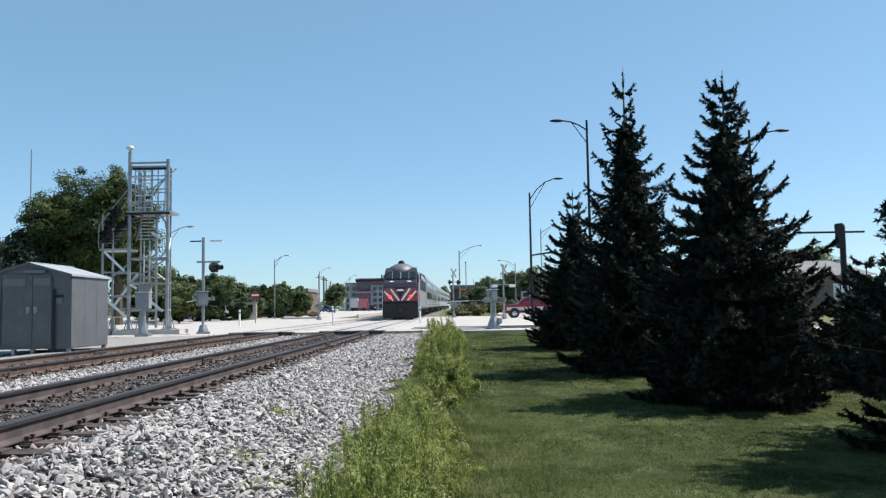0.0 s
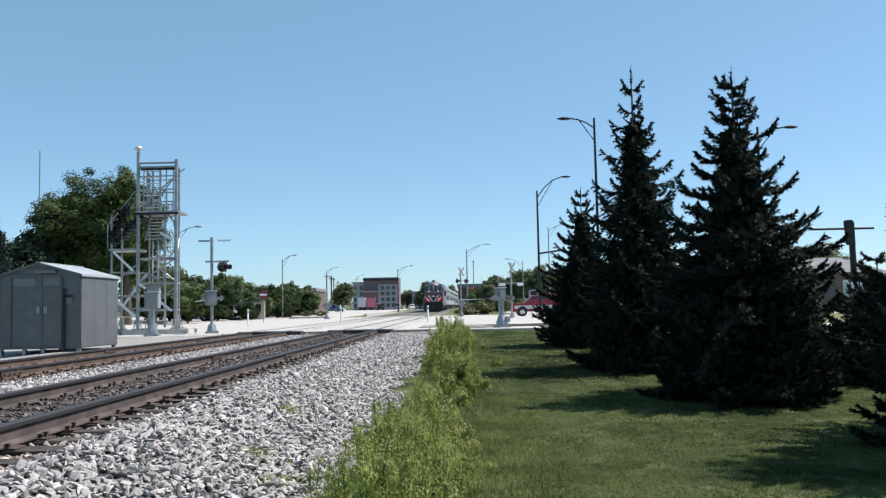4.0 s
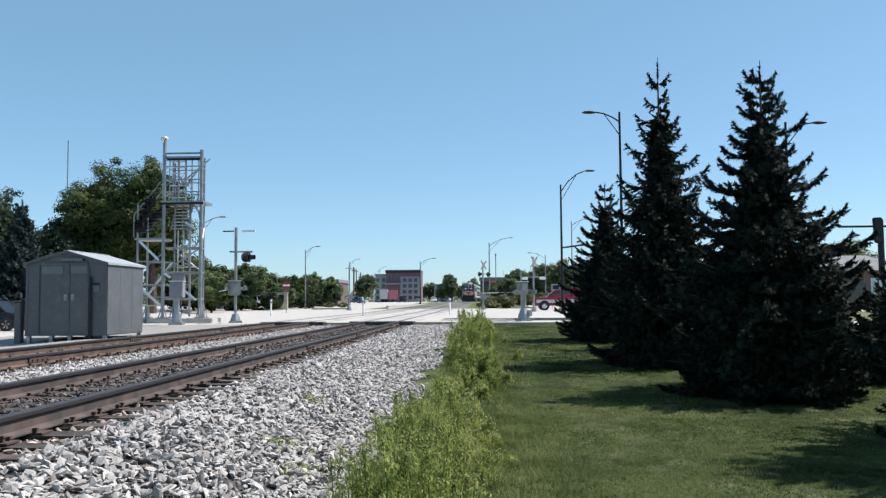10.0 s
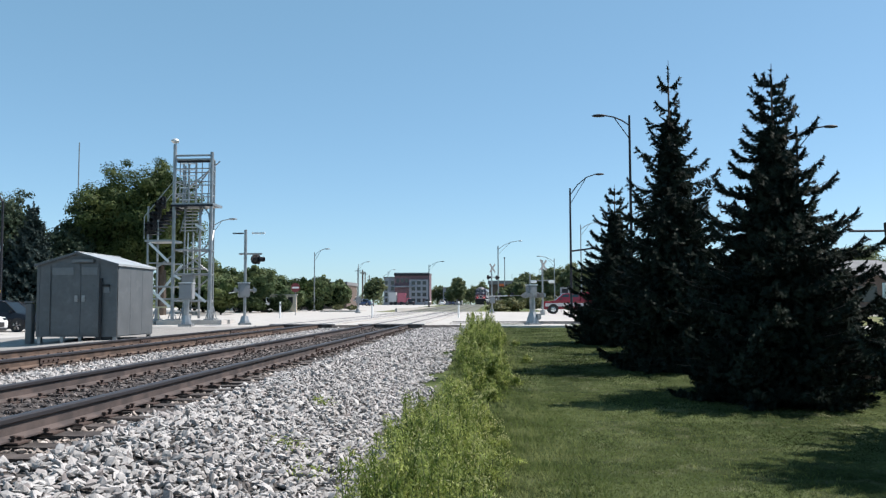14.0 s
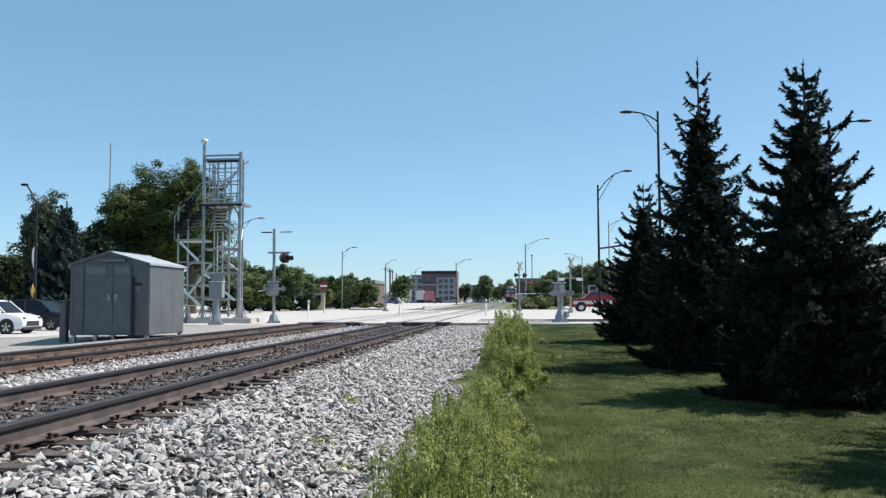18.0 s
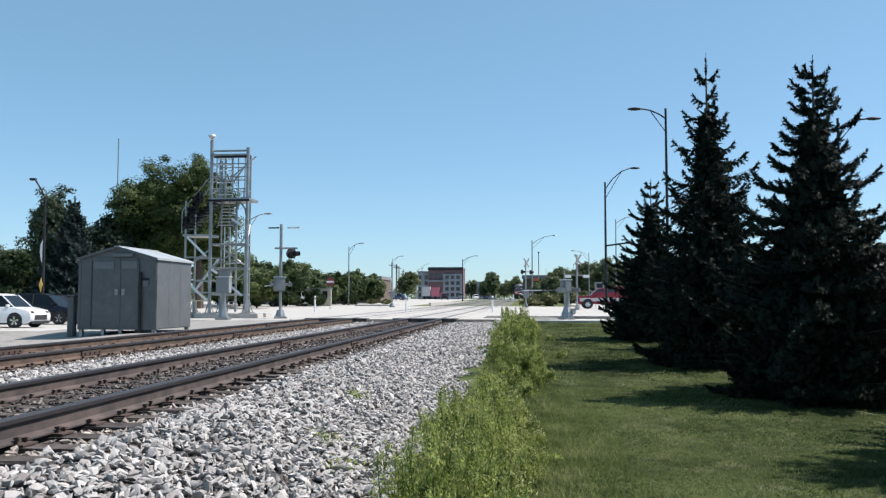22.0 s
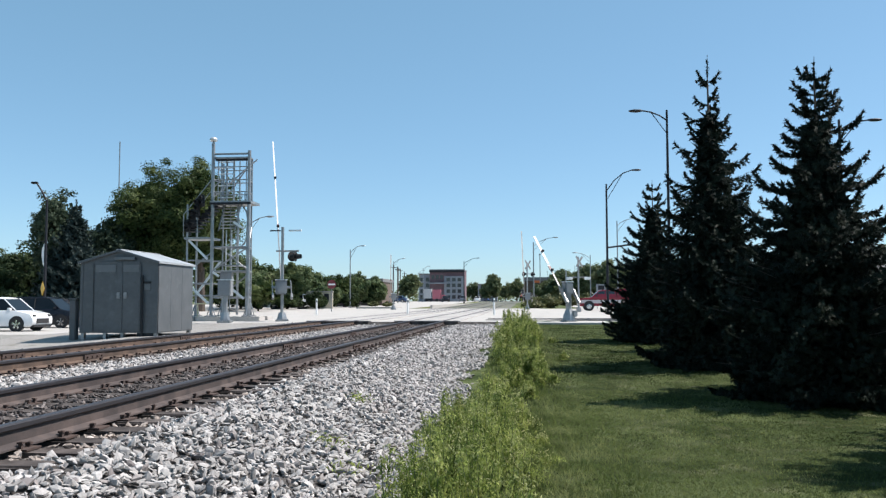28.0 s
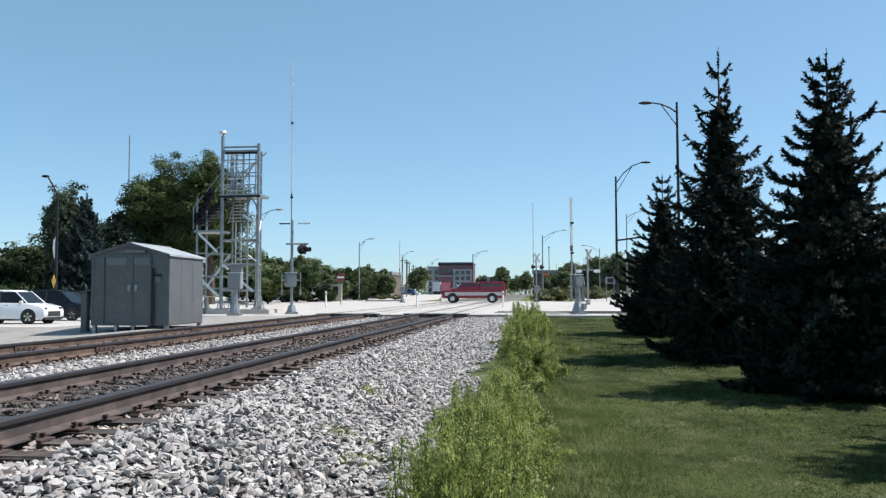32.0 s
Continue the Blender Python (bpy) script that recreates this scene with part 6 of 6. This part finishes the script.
def build_coach():
    t = thing("passenger_coach", "silver two-level stainless steel passenger coach", "passenger coach", group="coaches of the train")
    w, n = 1.53, 25.4
    sect = [(-w, 0.95), (w, 0.95), (w, 4.1), (w - 0.25, 4.6), (w - 0.75, 4.85), (-w + 0.75, 4.85), (-w + 0.25, 4.6), (-w, 4.1)]
    bm = prism(sect, 0, n)
    for v in bm.verts:
        v.co = Vector((v.co.y, v.co.x, v.co.z))
    bmesh.ops.recalc_face_normals(bm, faces=bm.faces)
    part("body", bm, M_STAINLESS, t)
    for sg in (-1, 1):
        for z0, z1 in ((2.0, 2.75), (3.35, 3.9)):
            part("window_band", boxed(sg * w - 0.012, sg * w + 0.012, 2.2, n - 2.2, z0, z1), M_GLASS, t, "dark window band")
        for k in range(3):
            part("flute", boxed(sg * w - 0.02, sg * w + 0.02, 0.2, n - 0.2, 1.15 + k * 0.25, 1.25 + k * 0.25), M_ALU, t)
        part("door", boxed(sg * w - 0.02, sg * w + 0.016, n / 2 - 0.9, n / 2 + 0.9, 1.0, 3.0), M_DARKMET, t)
    part("end_door", boxed(-0.45, 0.45, -0.04, 0.02, 1.1, 3.1), M_DARKMET, t)
    part("underframe", boxed(-1.2, 1.2, 4.5, n - 4.5, 0.4, 0.95, bevel=0.1), M_BLACK, t)
    build_bogie(t, 2.9)
    build_bogie(t, n - 2.9)
    return t


# ---------------------------------------------------------------- buildings and far things
def build_building(m, label, w, d, h, wall, cols, storeys, roof=0.5, win=(1.2, 1.4), name="building", trim=None, first=1.0):
    """A flat-roofed block; the side with windows faces -y; origin at the middle of its front foot."""
    b = thing(name, label, "building", m)
    part("wall", boxed(-w / 2, w / 2, 0, d, -0.3, h), wall, b)
    part("roof", boxed(-w / 2 - 0.15, w / 2 + 0.15, -0.15, d + 0.15, h, h + roof), trim or M_ROOF, b, "flat roof edge")
    for s in range(storeys):
        for c in range(cols):
            x = -w / 2 + w * (c + 0.5) / cols
            z = first + (h - first - 0.3) * s / storeys
            win_ob = part("window", boxed(x - win[0] / 2, x + win[0] / 2, -0.04, 0.06, z, z + win[1]), M_GLASS, b, "dark window")
            part("frame", boxed(x - win[0] / 2 - 0.08, x + win[0] / 2 + 0.08, -0.06, -0.003, z - 0.1, z - 0.005), M_BLUEGREY, win_ob)
    return b


def build_far():
    g = lambda x, y: float(ground_z(x, y))
    b = build_building(pose(-28.9, 300, g(-29, 300)), "four-storey dark brick and blue-grey apartment block", 12.4, 14, 11.2, M_BRICK, 0, 0)
    for c in range(3):
        part("window", boxed(-5.6 + c * 1.6, -4.5 + c * 1.6, -0.04, 0.06, 8.1, 9.6), M_GLASS, b, "dark window")
    part("panel_front", boxed(-0.9, 6.2, -0.5, -0.01, 0, 9.2), M_BLUEGREY, b, "blue-grey panelled front")
    for s in range(4):
        for c in range(3):
            part("window", boxed(0.0 + c * 2.0, 1.3 + c * 2.0, -0.56, -0.45, 1.0 + s * 2.1, 2.3 + s * 2.1), M_GLASS, b)
    part("cornice", boxed(-6.4, 6.4, -0.4, 0.2, 10.6, 11.3), M_DARKMET, b)
    part("canopy", boxed(-6.6, 0.5, -1.4, 0, 6.4, 6.9), M_BLUEGREY, b, "pale projecting canopy")
    build_building(pose(-37.2, 302, g(-37, 302)), "lower grey wing beside the brick block", 4.2, 12, 9.8, M_BLUEGREY, 2, 4)
    build_building(pose(-15.5, 330, g(-15, 330)), "low pale commercial building behind trees", 7.5, 10, 6.5, M_BLUEGREY, 4, 2)
    b = build_building(pose(-31.5, 128, g(-28, 128)), "low brown restaurant building with a flat roof", 18, 10, 3.7, M_TANBRICK, 6, 1, win=(1.6, 1.5))
    part("fascia", boxed(-9.2, 9.2, -0.3, 0, 3.0, 3.5), M_ROOF, b)
    b = thing("shop_building", "single-storey shop with a grey hipped roof", "building", pose(30.6, 70, g(30, 70)))
    part("wall", boxed(-4.5, 4.5, 0, 8, -0.3, 3.2), M_TANBRICK, b)
    bm = bmesh.new()
    base = [bm.verts.new(p) for p in ((-5, -0.5, 3.2), (5, -0.5, 3.2), (5, 8.5, 3.2), (-5, 8.5, 3.2))]
    top = [bm.verts.new(p) for p in ((-2.5, 3, 4.6), (2.5, 3, 4.6))]
    for fc in ((base[0], base[1], top[1], top[0]), (base[1], base[2], top[1]), (base[2], base[3], top[0], top[1]), (base[3], base[0], top[0]), base[::-1]):
        bm.faces.new(fc)
    part("roof", bm, M_ROOF, b, "grey hipped roof")
    for k in (-2.8, 0.2, 2.9):
        part("window", boxed(k - 0.8, k + 0.8, -0.05, 0.05, 1.0, 2.3), M_GLASS, b)
    part("shop_sign", boxed(-4.2, -2.4, -0.7, -0.52, 2.7, 3.4), M_ORANGE, b, "orange-red lit shop sign")
    b = thing("shop_building", "low brown shop with orange and white signs behind the scrub", "building", pose(3.6, 150, g(3.6, 150)))
    part("wall", boxed(-4, 4, 0, 8, -0.3, 4.6), M_TANBRICK, b)
    part("fascia", boxed(-4.2, 4.2, -0.3, 0, 4.1, 4.8), M_ROOF, b)
    part("sign_panel", boxed(-2.2, -1.1, -0.42, -0.31, 3.8, 4.2), M_ORANGE, b, "orange sign panel")
    part("sign_panel", boxed(0.5, 2.6, -0.4, -0.3, 3.4, 4.1), M_WHITE, b)
    # articulated lorry at the far junction
    t = thing("semi_truck", "red tractor unit with a white box trailer", "lorry", pose(-28.6, 255, g(-28, 255)))
    part("trailer", boxed(-3.0, -0.6, -1.2, 1.2, 1.0, 3.9, bevel=0.05), M_TRAILER, t)
    part("cab", boxed(-0.3, 2.3, -1.2, 1.2, 0.8, 3.7, bevel=0.15), M_TRUCKHAZE, t, "red cab, paled for the distance haze")
    part("hood", boxed(2.4, 3.6, -1.0, 1.0, 0.8, 2.1, bevel=0.15), M_TRUCKHAZE, t)
    part("windscreen", boxed(2.55, 2.64, -0.95, 0.95, 2.3, 3.2), M_GLASS, t)
    for k in (-2.2, -1.0, 1.0, 3.0):
        bm = bmesh.new()
        bmesh.ops.create_cone(bm, cap_ends=True, segments=16, radius1=0.5, radius2=0.5, depth=2.4, matrix=pose(k, 0, 0.5, 90, 0, 0))
        part("wheel", bm, M_BLACK, t)
    # planted island by the street
    isl = thing("traffic_island", "low kerbed island with dry planting", "traffic island", pose(-17.2, 96, g(-17, 96)), kind="structure")
    part("kerb", boxed(-2.2, 2.2, -3, 3, -0.1, 0.16, bevel=0.05), M_CONC, isl)
    for sx, y0, y1 in ((-10.6, 92, 240),):
        single("kerb", boxed(sx - 0.12, sx + 0.12, y0, y1, -0.2, 0.42), M_CONC, "long pale concrete kerb beside the tracks", "kerb", kind="structure")
    for y in (39.6, 42.4):
        z = float(ground_z(4.0, y))
        single("kerb", boxed(-2.0, 7.5, y - 0.14, y + 0.14, z - 0.2, z + 0.06, bevel=0.02), M_ASPH, "low dark kerb strip across the pale paving", "kerb", kind="structure")
    w = thing("boundary_wall", "low pale plastered wall between hedges", "wall", pose(-24.1, 93.5, g(-24, 93.5)))
    part("wall", boxed(-1.9, 1.9, 0, 0.3, -0.2, 1.9, bevel=0.02), M_PALEWALL, w)
    part("coping", boxed(-2.0, 2.0, -0.06, 0.36, 1.9, 2.0, bevel=0.02), M_CONC, w)
    for k in (-1.2, 0.1, 1.2):
        part("niche", boxed(k - 0.28, k + 0.28, -0.03, -0.004, 0.9, 1.7, bevel=0.005), M_DARKMET, w, "dark recessed panel")
    # picket fence beyond the spruces
    f = thing("picket_fence", "weathered white picket fence beyond the spruces", "fence", pose(13.4, 29, g(15, 29)))
    for k in range(34):
        part("picket", boxed(k * 0.16, k * 0.16 + 0.09, -0.012, 0.012, 0.05, 1.72), M_WHITE, f)
    for k in range(3):
        part("post", boxed(k * 2.6 - 0.06, k * 2.6 + 0.06, 0.02, 0.14, -0.2, 1.8), M_WHITE, f)
    for z in (0.35, 1.4):
        part("rail", boxed(0, 5.4, 0.013, 0.05, z, z + 0.09), M_WHITE, f)


def build_cars():
    build_car(pose(-27.4, 41.0, float(ground_z(-26.7, 41)), 0, 0, -90), "white compact SUV parked on the pale lot", M_CARWHITE, 4.55, 1.76, 0.9, 0.8)
    build_car(pose(-28.3, 46.5, float(ground_z(-29, 46.5)), 0, 0, -90), "black SUV parked behind the white one", M_CARBLACK, 4.7, 1.8, 0.92, 0.7)
    build_car(pose(-31.6, 52.6, float(ground_z(-32, 52)), 0, 0, -90), "dark car parked further back on the lot", M_CARBLACK, 4.7, 1.78, 0.9, 0.6)
    rng = random.Random(2)
    paints = [(M_CARWHITE, "white"), (M_CARGREY, "grey"), (M_CARBLACK, "black"), (M_CARBLUE, "dark blue")]
    spots = [(-27.5, 120, 90), (-36, 168, 85), (-32.5, 172, 95), (-29.5, 166, 88), (-39, 175, 90), (-34, 186, 90), (-30, 192, 80), (-21, 215, 10), (-18.5, 240, 5), (-15.5, 262, 0), (-13.6, 285, 4), (-24.6, 106, 80), (-29.2, 91, 84), (-26.4, 90.4, 92), (-37, 150, 90)]
    for i, (x, y, a) in enumerate(spots):
        p, c = paints[(i * 3 + 1) % 4]
        build_car(pose(x, y, float(ground_z(x, y)), 0, 0, a), f"distant {c} car standing by the street", p, rng.uniform(4.2, 4.8), rng.uniform(1.45, 1.75), 0.9, rng.random())


def build_plants():
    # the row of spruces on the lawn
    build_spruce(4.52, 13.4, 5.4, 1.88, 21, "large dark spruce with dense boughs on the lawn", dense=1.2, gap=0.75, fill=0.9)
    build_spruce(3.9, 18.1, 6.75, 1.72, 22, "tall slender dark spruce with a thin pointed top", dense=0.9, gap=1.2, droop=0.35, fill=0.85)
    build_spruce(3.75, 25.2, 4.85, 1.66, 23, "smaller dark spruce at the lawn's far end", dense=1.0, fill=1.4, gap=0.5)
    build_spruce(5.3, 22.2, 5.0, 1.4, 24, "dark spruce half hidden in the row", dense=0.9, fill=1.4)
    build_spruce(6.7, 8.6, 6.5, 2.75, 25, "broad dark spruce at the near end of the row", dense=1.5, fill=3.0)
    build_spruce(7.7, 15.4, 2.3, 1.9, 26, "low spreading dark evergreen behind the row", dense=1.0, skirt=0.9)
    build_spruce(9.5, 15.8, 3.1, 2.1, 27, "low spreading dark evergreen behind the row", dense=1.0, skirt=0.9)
    # trees across the tracks
    build_spruce(-34.3, 60, 9.4, 3.2, 31, "dark conical spruce behind the car park", M_NEEDLE_FAR, needle=0.2, dense=1.1, droop=0.3, skirt=0.95)
    build_tree(-34.6, 74, 13.6, 4.6, 41, "large full green shade tree behind the shed", M_LEAF, 0.16, 130, 300, 0.15)
    build_tree(-29.6, 73, 14.3, 4.1, 42, "tall green shade tree behind the signal tower", M_LEAF, 0.16, 120, 300, 0.18)
    build_tree(-39.2, 66, 10.7, 3.1, 43, "drooping grey-green tree behind the car park", M_LEAF_BLUE, 0.17, 70, 150, 0.2)
    build_tree(-47, 75, 6.5, 4.5, 44, "low dark green tree at the lot's edge", M_HEDGE, 0.25, 50, 100, 0.1)
    build_tree(-38, 58, 2.6, 3.4, 45, "clipped hedge beside the parked cars", M_HEDGE, 0.16, 60, 80, 0.02, name="hedge", category="hedge", limbs=0)
    build_tree(-41, 50, 2.2, 3.2, 46, "bright green shrubs at the edge of the lot", M_LEAF, 0.16, 60, 80, 0.02, name="shrub", category="shrub", limbs=0)
    build_tree(-33.5, 60, 2.4, 4.2, 47, "dark clipped hedge behind the shed", M_HEDGE, 0.16, 60, 80, 0.02, name="hedge", category="hedge", limbs=0)
    for i, (x, y, h, r) in enumerate(((-24.5, 74, 3.2, 3.0), (-30.5, 82, 4.6, 3.6), (-33.5, 100, 5.4, 4.8), (-28.5, 104, 5.0, 4.5), (-36, 96, 7.5, 5), (-23.5, 96, 2.8, 2.4), (-26, 112, 4.4, 3.0), (-24.3, 116, 4.9, 2.4), (-40, 110, 8, 6))):
        build_tree(x, y, h, r, 50 + i, "rounded green street-side tree in the distance", M_LEAF_HAZED if i % 2 else M_LEAF, 0.28, 45, 80, 0.08)
    for i, (x, y, h, r) in enumerate(((-25.2, 176, 6.2, 2.9), (-8.6, 215, 7.4, 2.7), (-10.6, 219, 5.0, 2.0), (-3.5, 300, 8.5, 5), (-8, 320, 7, 4), (2.5, 330, 8, 6), (-22, 340, 8, 5))):
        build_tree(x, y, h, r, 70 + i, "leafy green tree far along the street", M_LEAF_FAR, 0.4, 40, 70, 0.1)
    for i, (x, y, h, r) in enumerate(((6.0, 134, 6.6, 3.6), (9.2, 130, 6.9, 3.4), (12.5, 128, 7.2, 3.8), (16, 126, 7.6, 4), (21, 124, 8, 5), (3.4, 128, 4.6, 2.4), (27, 120, 8, 5), (34, 112, 8, 5), (42, 100, 8, 5))):
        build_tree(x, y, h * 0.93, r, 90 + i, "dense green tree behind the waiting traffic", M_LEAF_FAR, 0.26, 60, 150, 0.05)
    for i, (x, y, h, r) in enumerate(((2.2, 96, 1.6, 2.4), (4.8, 98, 2.0, 2.2), (0.8, 94, 0.8, 1.8), (6.8, 100, 1.7, 2.2))):
        build_tree(x, y, h, r, 110 + i, "dry olive-green scrub beside the track", M_BUSH, 0.12, 55, 130, 0.02, name="scrub", category="shrub", limbs=0)
    for i, (x, y, h, r) in enumerate(((-17.8, 95.5, 0.7, 0.9), (-16.4, 97, 0.6, 0.8))):
        build_tree(x, y, h, r, 120 + i, "dry low planting on the traffic island", M_BUSH, 0.12, 25, 60, 0.02, name="planting", category="shrub", limbs=0, z=float(ground_z(x, y)) + 0.14)
    for i, (x, y, h, r) in enumerate(((-46, 66, 4.4, 3.4), (-52, 72, 4.2, 4), (-42.5, 76, 6.0, 3.0), (-37.6, 72, 9.6, 3.6), (-38.5, 67, 4.4, 3.4), (-32.5, 92, 5.6, 3.8), (-26.5, 90, 5.2, 3.4), (-27.5, 121, 4.0, 2.4), (-23.4, 122, 3.8, 2.0), (-21.9, 119, 4.3, 2.2), (-25.4, 123, 4.6, 2.2), (-55, 90, 5.5, 6), (-62, 100, 5.5, 6))):
        build_tree(x, y, h, r, 150 + i, "dark leafy tree in the belt across the tracks", M_HEDGE if i in (0, 1, 4) else M_LEAF_BLUE if i < 4 else M_LEAF_HAZED, 0.22, 60, 170, 0.06)
    for i, (x, y, h, r) in enumerate(((-28.6, 84, 2.1, 2.6), (-25.2, 86, 1.7, 2.2), (-22.6, 88, 1.9, 1.6), (-21.7, 101, 2.0, 1.5), (-24.3, 102, 2.4, 2.0), (-23.4, 91.6, 1.2, 1.3), (-25.6, 91.8, 1.3, 1.2), (-31.8, 86, 2.6, 2.6))):
        build_tree(x, y, h, r, 180 + i, "dark clipped hedge along the far car park", M_HEDGE, 0.15, 45, 90, 0.02, name="hedge", category="hedge", limbs=0)
    # far woods closing the horizon
    rng = np.random.default_rng(77)
    p = []
    for _ in range(420):
        a = rng.uniform(-1.15, 1.15)
        dist = rng.uniform(420, 640)
        c = np.array([np.sin(a) * dist, np.cos(a) * dist, rng.uniform(1, 6.5)])
        if 0 < c[0] < 22:
            continue
        p.append(c + rng.normal(0, 1, (70, 3)) * [5, 5, 2.2])
    p = np.concatenate(p)
    p = p[p[:, 2] > -0.5]
    v, f = leaves_at(rng, p, np.full(len(p), 2.0), np.full(len(p), 1.3), 0.1)
    tagged(new("far_woods", cloud("far_woods", v.tolist(), f.tolist(), M_LEAF_FAR)), "belt of distant green trees, haze in their leaf colour", "woods", kind="stuff")


build_shed()
build_tower()
build_signals()
build_poles()
build_far()
build_cars()
PICKUP, PICKUP_WHEELS = build_pickup()
LOCO = build_locomotive()
COACH = build_coach()
COACHES = [COACH] + [copy_thing(COACH, Matrix()) for _ in range(5)]
build_plants()
build_weeds()
build_grass()
build_ballast()


# ---------------------------------------------------------------- what moves
def motions():
    # the train: seconds, metres from the camera to its rear end
    run = [(0, 70), (1, 84), (2, 99.5), (3, 117), (4, 132), (5, 146), (6, 159), (7.5, 178), (9, 194), (11, 211), (13, 224), (17, 243), (21, 260), (25, 278), (28, 296), (32, 325)]
    for ob, back in [(LOCO, 0.0)] + [(c, 21.0 + 25.9 * i) for i, c in enumerate(COACHES)]:
        rows = []
        for t, y in run:
            a, b = y + back, y + back + 20
            heading = math.degrees(math.atan2(float(bend(b) - bend(a)), 20.0))
            rows.append((t, pose(TRACKS[0] + float(bend(a)), a, float(rise(a)) + 0.0, math.degrees(math.atan2(float(rise(b) - rise(a)), 20.0)), 0, -heading)))
        walk(ob, rows)
    # the pickup waits, then crosses; x of its middle
    go = [(0, 7.65), (27.8, 7.65), (28.2, 7.5), (28.6, 6.85), (29.0, 5.85), (29.5, 4.65), (30.0, 3.25), (30.5, 1.5), (31.0, -0.5), (31.5, -3.0), (32.0, -5.8)]
    zt = float(rise(78)) + 0.0
    walk(PICKUP, [(t, pose(x, 78, zt if abs(x + 6) < 5 else float(ground_z(x, 78)), 0, 0, 90)) for t, x in go])
    for w, x, y in PICKUP_WHEELS:
        rows = [(0, pose(x, y, 0.39))]
        for t0, t1 in zip(go[1:], go[2:]):
            for k in range(6):
                t = t0[0] + (t1[0] - t0[0]) * k / 6
                px = t0[1] + (t1[1] - t0[1]) * k / 6
                rows.append((t, pose(x, y, 0.39, -math.degrees((go[0][1] - px) / 0.39), 0, 0)))
        rows.append((32.0, pose(x, y, 0.39, -math.degrees((go[0][1] - go[-1][1]) / 0.39), 0, 0)))
        walk(w, rows)
    # the gate arms: lowered, then raised
    lift = {
        "long": [(0, 0), (24.0, 0.5), (25.0, 13), (25.5, 20), (27.5, 45), (28.4, 56), (29.0, 63), (29.8, 74), (30.6, 83), (31.3, 89), (32, 90)],
        "short": [(0, 0), (24.2, 0.5), (25.0, 8.5), (25.5, 14.5), (27.5, 37), (28.3, 47.5), (29.0, 58), (29.4, 65), (29.8, 71.5), (30.2, 78), (30.6, 83), (31.0, 87), (31.6, 89.5), (32, 90)],
        "far": [(0, 0), (24.0, 0.5), (25.0, 12), (25.5, 20), (27.5, 40), (29.0, 56), (30.2, 76), (31.0, 86), (32, 91)],
        "fourth": [(0, 0), (24.0, 0.5), (25.5, 20), (27.5, 50), (29.0, 70), (30.5, 84), (31.3, 88), (32, 89)],
    }
    for key, rows in lift.items():
        arm, pivot = ARMS[key]
        walk(arm, [(t, pose(0, 0, pivot, a, 0, 0)) for t, a in rows])


motions()
